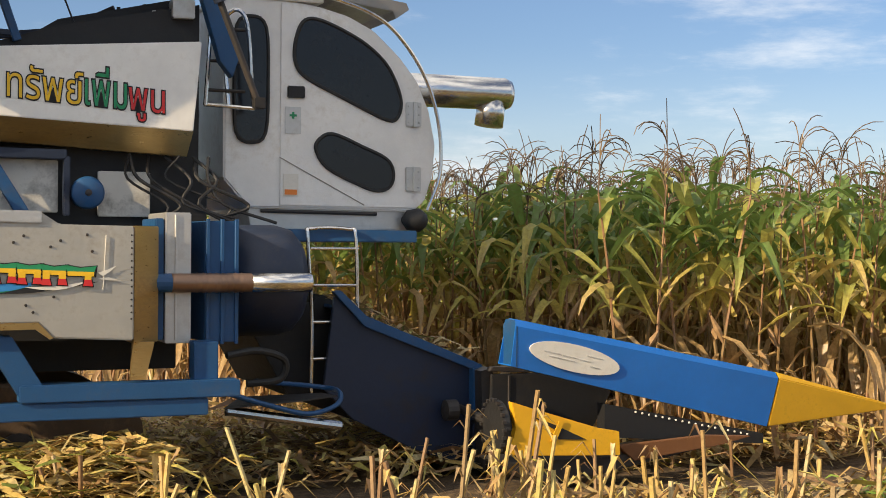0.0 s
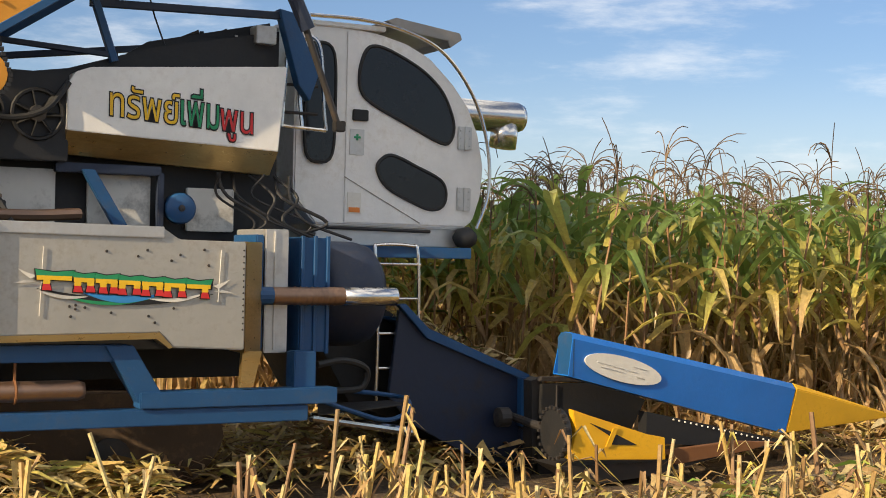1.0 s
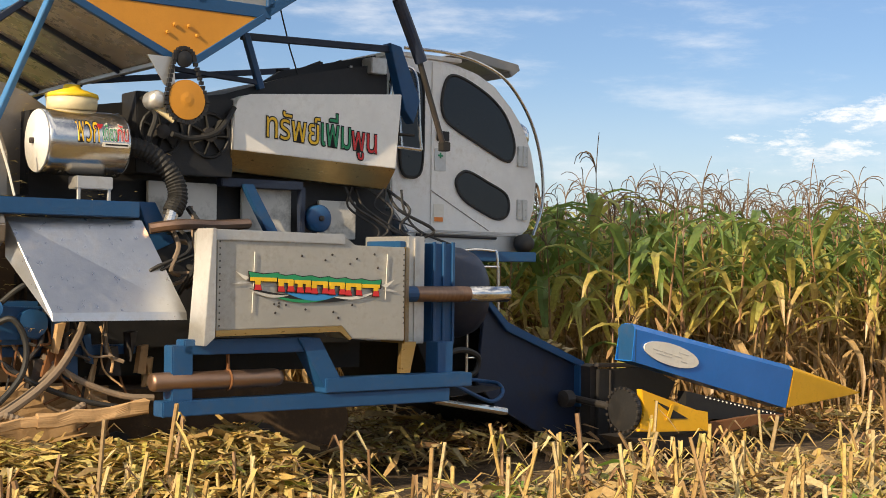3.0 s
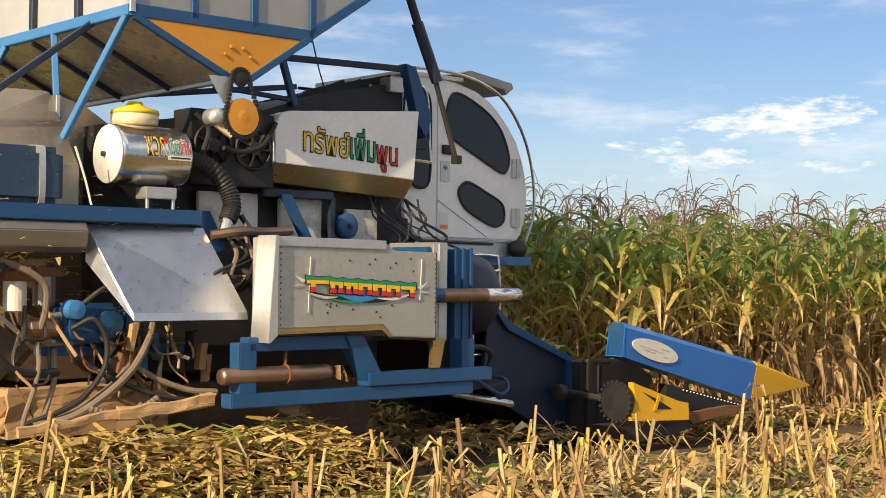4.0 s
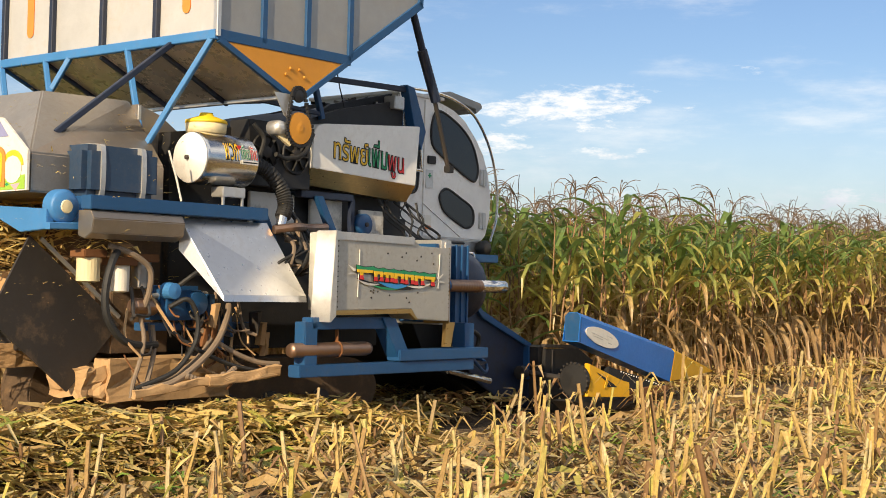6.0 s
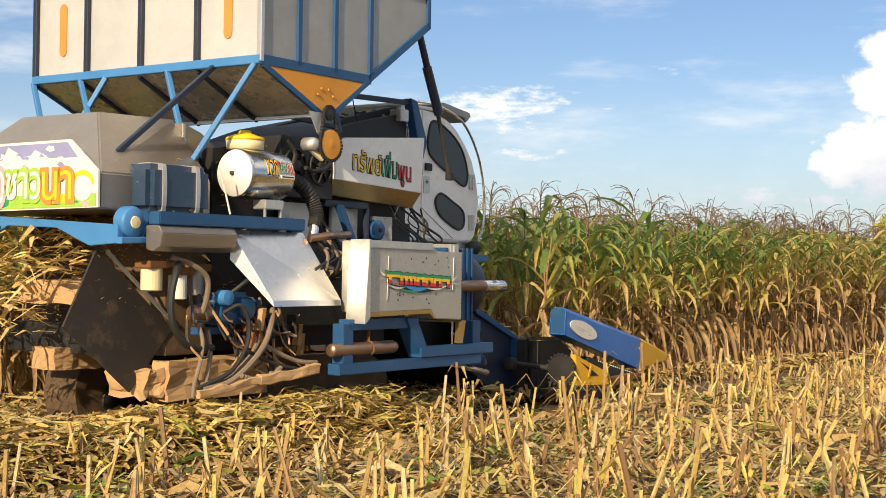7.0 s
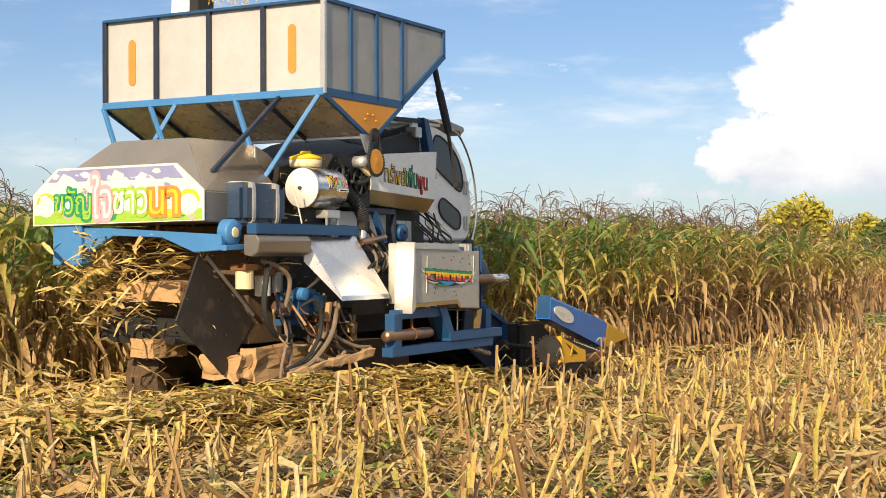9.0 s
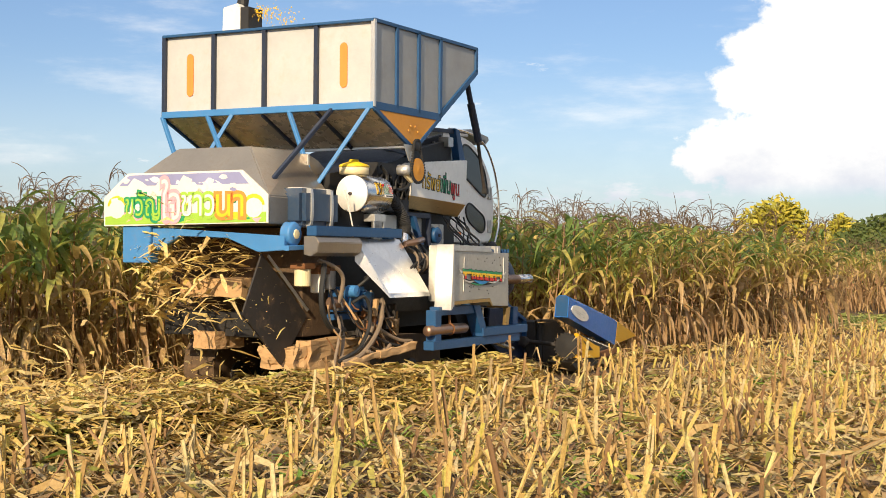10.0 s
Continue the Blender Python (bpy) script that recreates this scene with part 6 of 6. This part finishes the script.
    for x0 in (5.1, 5.45):
        path = curve([(x0, 8.05, 0.62), (x0 + 0.15, 8.02, 0.58), (x0 + 0.35, 8.03, 0.6), (x0 + 0.5, 8.06, 0.66)], 10)
        hpart("corrugated_hose", tube(path, 0.02, 8, radii=[0.018 + 0.006 * (i % 2) for i in range(len(path))]), M_HOSE)
    rng = random.Random(29)
    for k in range(30):
        x, z = rng.uniform(4.7, 6.1), rng.uniform(0.55, 1.1)
        pts = [(x, 8.3, z + 0.2), (x + rng.uniform(-0.1, 0.1), 8.2, z), (x + rng.uniform(-0.2, 0.2), 8.15, z - rng.uniform(0, 0.15))]
        hpart("stray_cable", tube(curve(pts, 4), rng.uniform(0.006, 0.015), 6), rng.choice((M_HOSE, M_DARK, M_MUD, M_RUST)))
    for k in range(16):
        x, z = rng.uniform(5.3, 6.1), rng.uniform(0.9, 1.15)
        hpart("linkage_lever", prism([(x, z), (x + 0.05, z + 0.01), (x + 0.03 + rng.uniform(-0.05, 0.05), z - 0.18), (x + rng.uniform(-0.05, 0.05), z - 0.17)], "y", 8.2 + rng.uniform(-0.06, 0.1), 8.22 + 0.1), rng.choice((M_MUD, M_BLUE, M_DARK, M_RUST)))
    hpart("v_belt", bar((4.22, 8.36, 1.71), (4.12, 9.7, 1.86), 0.02, 0.02), M_RUBBER)
    hpart("pulley_arm", prism([(4.28, 1.90), (4.5, 1.92), (4.42, 1.70), (4.28, 1.68)], "y", 8.46, 8.56, 0.004), M_LBLUE)
    hpart("pulley_arm", bar((4.08, 8.36, 1.68), (4.40, 8.36, 1.69), 0.06, 0.05), M_LBLUE)
    # stray cord on the tank
    hpart("cord", tube(curve([(5.14, 8.36, 2.30), (5.2, 8.34, 2.1), (5.24, 8.32, 1.92)]), 0.008, 5), M_WHITE)
    el = hpart("elevator_head", prism([(10.62, 4.10), (10.98, 4.10), (10.96, 4.62), (10.74, 4.66), (10.62, 4.45)], "x", 6.45, 6.75, 0.01), M_WHITE, label="white grain elevator head above the hopper")
    hpart("elevator_pipe", tube([(6.6, 10.8, 4.5), (6.62, 10.74, 5.0)], 0.07, 12), M_BLACK, el)
    hpart("elevator_motor", boxed(6.42, 6.7, 10.55, 10.68, 4.3, 4.6), M_BLACK, el)
    g = random.Random(77)
    verts, faces = [], []
    for _ in range(260):
        f = g.random() ** 1.5
        c = Vector((6.55 + g.gauss(0, 0.12) * (0.4 + f), 10.52 - f * 0.75, 4.55 - f * f * 0.45 + g.gauss(0, 0.05 + 0.06 * f))) - BASE
        k = g.uniform(0.006, 0.012)
        n = len(verts)
        verts += [tuple(c + Vector(d) * k) for d in ((1, 0, 0), (-1, 0, 0), (0, 1, 0), (0, -1, 0), (0, 0, 1), (0, 0, -1))]
        faces += [(n + a, n + b, n + e) for a in (0, 1) for b in (2, 3) for e in (4, 5)]
    gr = new("grain_spray", raw("grain_spray", verts, faces, M_GOLD))
    gr.parent = el
    tagged(gr, "spray of golden corn kernels", kind="stuff")


hydraulics()


# ---- straw thrown out behind
def straw_clump(seed, count, spread, size):
    return litter_mesh("straw_clump", count, seed, lambda g: (g.gauss(0, spread[0]), g.gauss(0, spread[1]), g.gauss(0, spread[2])), size, M_FRESH, 0.05)


hang = litter_mesh("straw_curtain", 260, 61, lambda g: (lambda z: (4.25 - (1.65 - z) * 0.35 + g.gauss(0, 0.12), g.choice((g.gauss(10.0, 0.12), g.uniform(9.0, 10.1))), z))(g.choice((g.uniform(0.9, 1.7), g.uniform(1.35, 1.75)))), (0.1, 0.4), M_FRESH, 0.05)
for v in hang.vertices:
    v.co = v.co - BASE
tagged(new("straw_curtain", hang), "tangle of yellow straw hanging from the outlet", kind="stuff").parent = harvester
CLUMPS = []
shreds = [straw_clump(70 + k, 34, (0.26, 0.24, 0.26), (0.05, 0.34)) for k in range(8)]
chaff = [straw_clump(90 + k, 150, (0.55, 0.45, 0.42), (0.012, 0.05)) for k in range(6)]
for k in range(170):
    g = random.Random(900 + k)
    if k % 2:
        ob = tagged(new("flying_straw", shreds[k // 2 % 8]), "tumbling shreds of yellow straw thrown from the harvester", "straw", "straw thrown from the outlet", "stuff")
        y = g.choice((g.uniform(9.0, 10.4), g.gauss(10.0, 0.2)))
    else:
        ob = tagged(new("flying_chaff", chaff[k // 2 % 6]), "fine golden chaff blown out behind the harvester", "chaff", "straw thrown from the outlet", "stuff")
        y = g.uniform(9.0, 10.8)
    CLUMPS.append((ob, 1.6 + k * 0.0497, y, 0.4 + g.random() * 1.1, g.uniform(-60, 60), g.uniform(-80, 80), g.uniform(0.45, 0.8)))


# ---------------------------------------------------------------- what moves
def drive_pose(s, side, turn, rise, pitch, roll):
    return pose(s, side, rise, 0, 0, turn) @ pose(*BASE) @ pose(0, 0, 0, 0, pitch, 0) @ pose(0, 0, 0, roll, 0, 0)


def driven(t):
    for (a, sa, *_), (b, sb, *_) in zip(DRIVE, DRIVE[1:]):
        if t <= b:
            return sa + (sb - sa) * (t - a) / (b - a)
    return DRIVE[-1][1]


def reached(x):
    """When the middle of the snout gets to x."""
    t = -1.0
    while t < 12 and (driven(t) if t > 0 else DRIVE[0][1] + t * 1.36) + 10.75 < x and t < 10.2:
        t += 0.05
    return t


def spin(name, centre, rate):
    """Turn a pulley about its own middle, with what sits on it."""
    ob = [o for o in harvester.children if o.name.startswith(name)][0]
    c = Vector(centre) - BASE
    for o in (ob, *ob.children):
        o.data.transform(Matrix.Translation(-c))
    walk(ob, [(k * 0.25, pose(*c, 0, rate * k * 0.25, 0)) for k in range(41)])


def motions():
    spin("rear_pulley", (4.22, 8.41, 1.82), 300)
    spin("engine_pulley", (7.58, 8.6, 1.86), 320)
    walk(harvester, [(t, drive_pose(*row)) for t, *row in DRIVE])
    for ob, x, y, a in PLANTS:
        t = reached(x)
        up, down = pose(x, y, 0, 0, 0, a), pose(x, y, -2.9, 0, 0, a)
        if t > 9.6:
            rows = [(0, up), (10, up)]
        elif t < 0.1:
            rows = [(0, down), (10, down)]
        else:
            rows = [(0, up), (t, up), (t + 0.4, down), (10, down)]
        walk(ob, rows)
    # the bank wells up behind the header, length by length
    for ob, x in BANK:
        t = reached(x + 3.7)
        if t < 0.1:
            rows = [(0, pose(0, 0, 0)), (10, pose(0, 0, 0))]
        elif t > 9.3:
            rows = [(0, pose(0, 0, -0.7)), (10, pose(0, 0, -0.7))]
        else:
            rows = [(0, pose(0, 0, -0.7)), (t, pose(0, 0, -0.7)), (t + 0.6, pose(0, 0, 0)), (10, pose(0, 0, 0))]
        walk(ob, rows)
    # each straw clump rides inside the hood, is thrown out and comes to rest on the ground
    for ob, t0, y, back, ra, rb, fall in CLUMPS:
        rows = [(t, pose(s + 4.8, y, 1.75)) for t, s, *_ in DRIVE if t < t0 - 0.15]
        x0 = driven(min(t0, 10.0)) + 4.45
        if t0 < 9.9:
            rows.append((t0, pose(x0, y, 1.62, ra * 0.2, 0, rb * 0.2)))
        t1 = t0 + fall
        if t1 < 9.95:
            rows.append((t0 + fall * 0.5, pose(x0 - back * 0.6, y, 1.15, ra * 0.6, 0, rb * 0.6)))
            rows.append((t1, pose(x0 - back, y + 0.1, 0.12, ra, 0, rb)))
            rows.append((10, pose(x0 - back, y + 0.1, 0.12, ra, 0, rb)))
        elif t0 < 9.9:
            f = (10 - t0) / fall
            rows.append((10, pose(x0 - back * f, y, 1.62 - 1.5 * f * f, ra * f, 0, rb * f)))
        else:
            rows.append((10, pose(driven(10) + 4.8, y, 1.75)))
        walk(ob, rows)


motions()
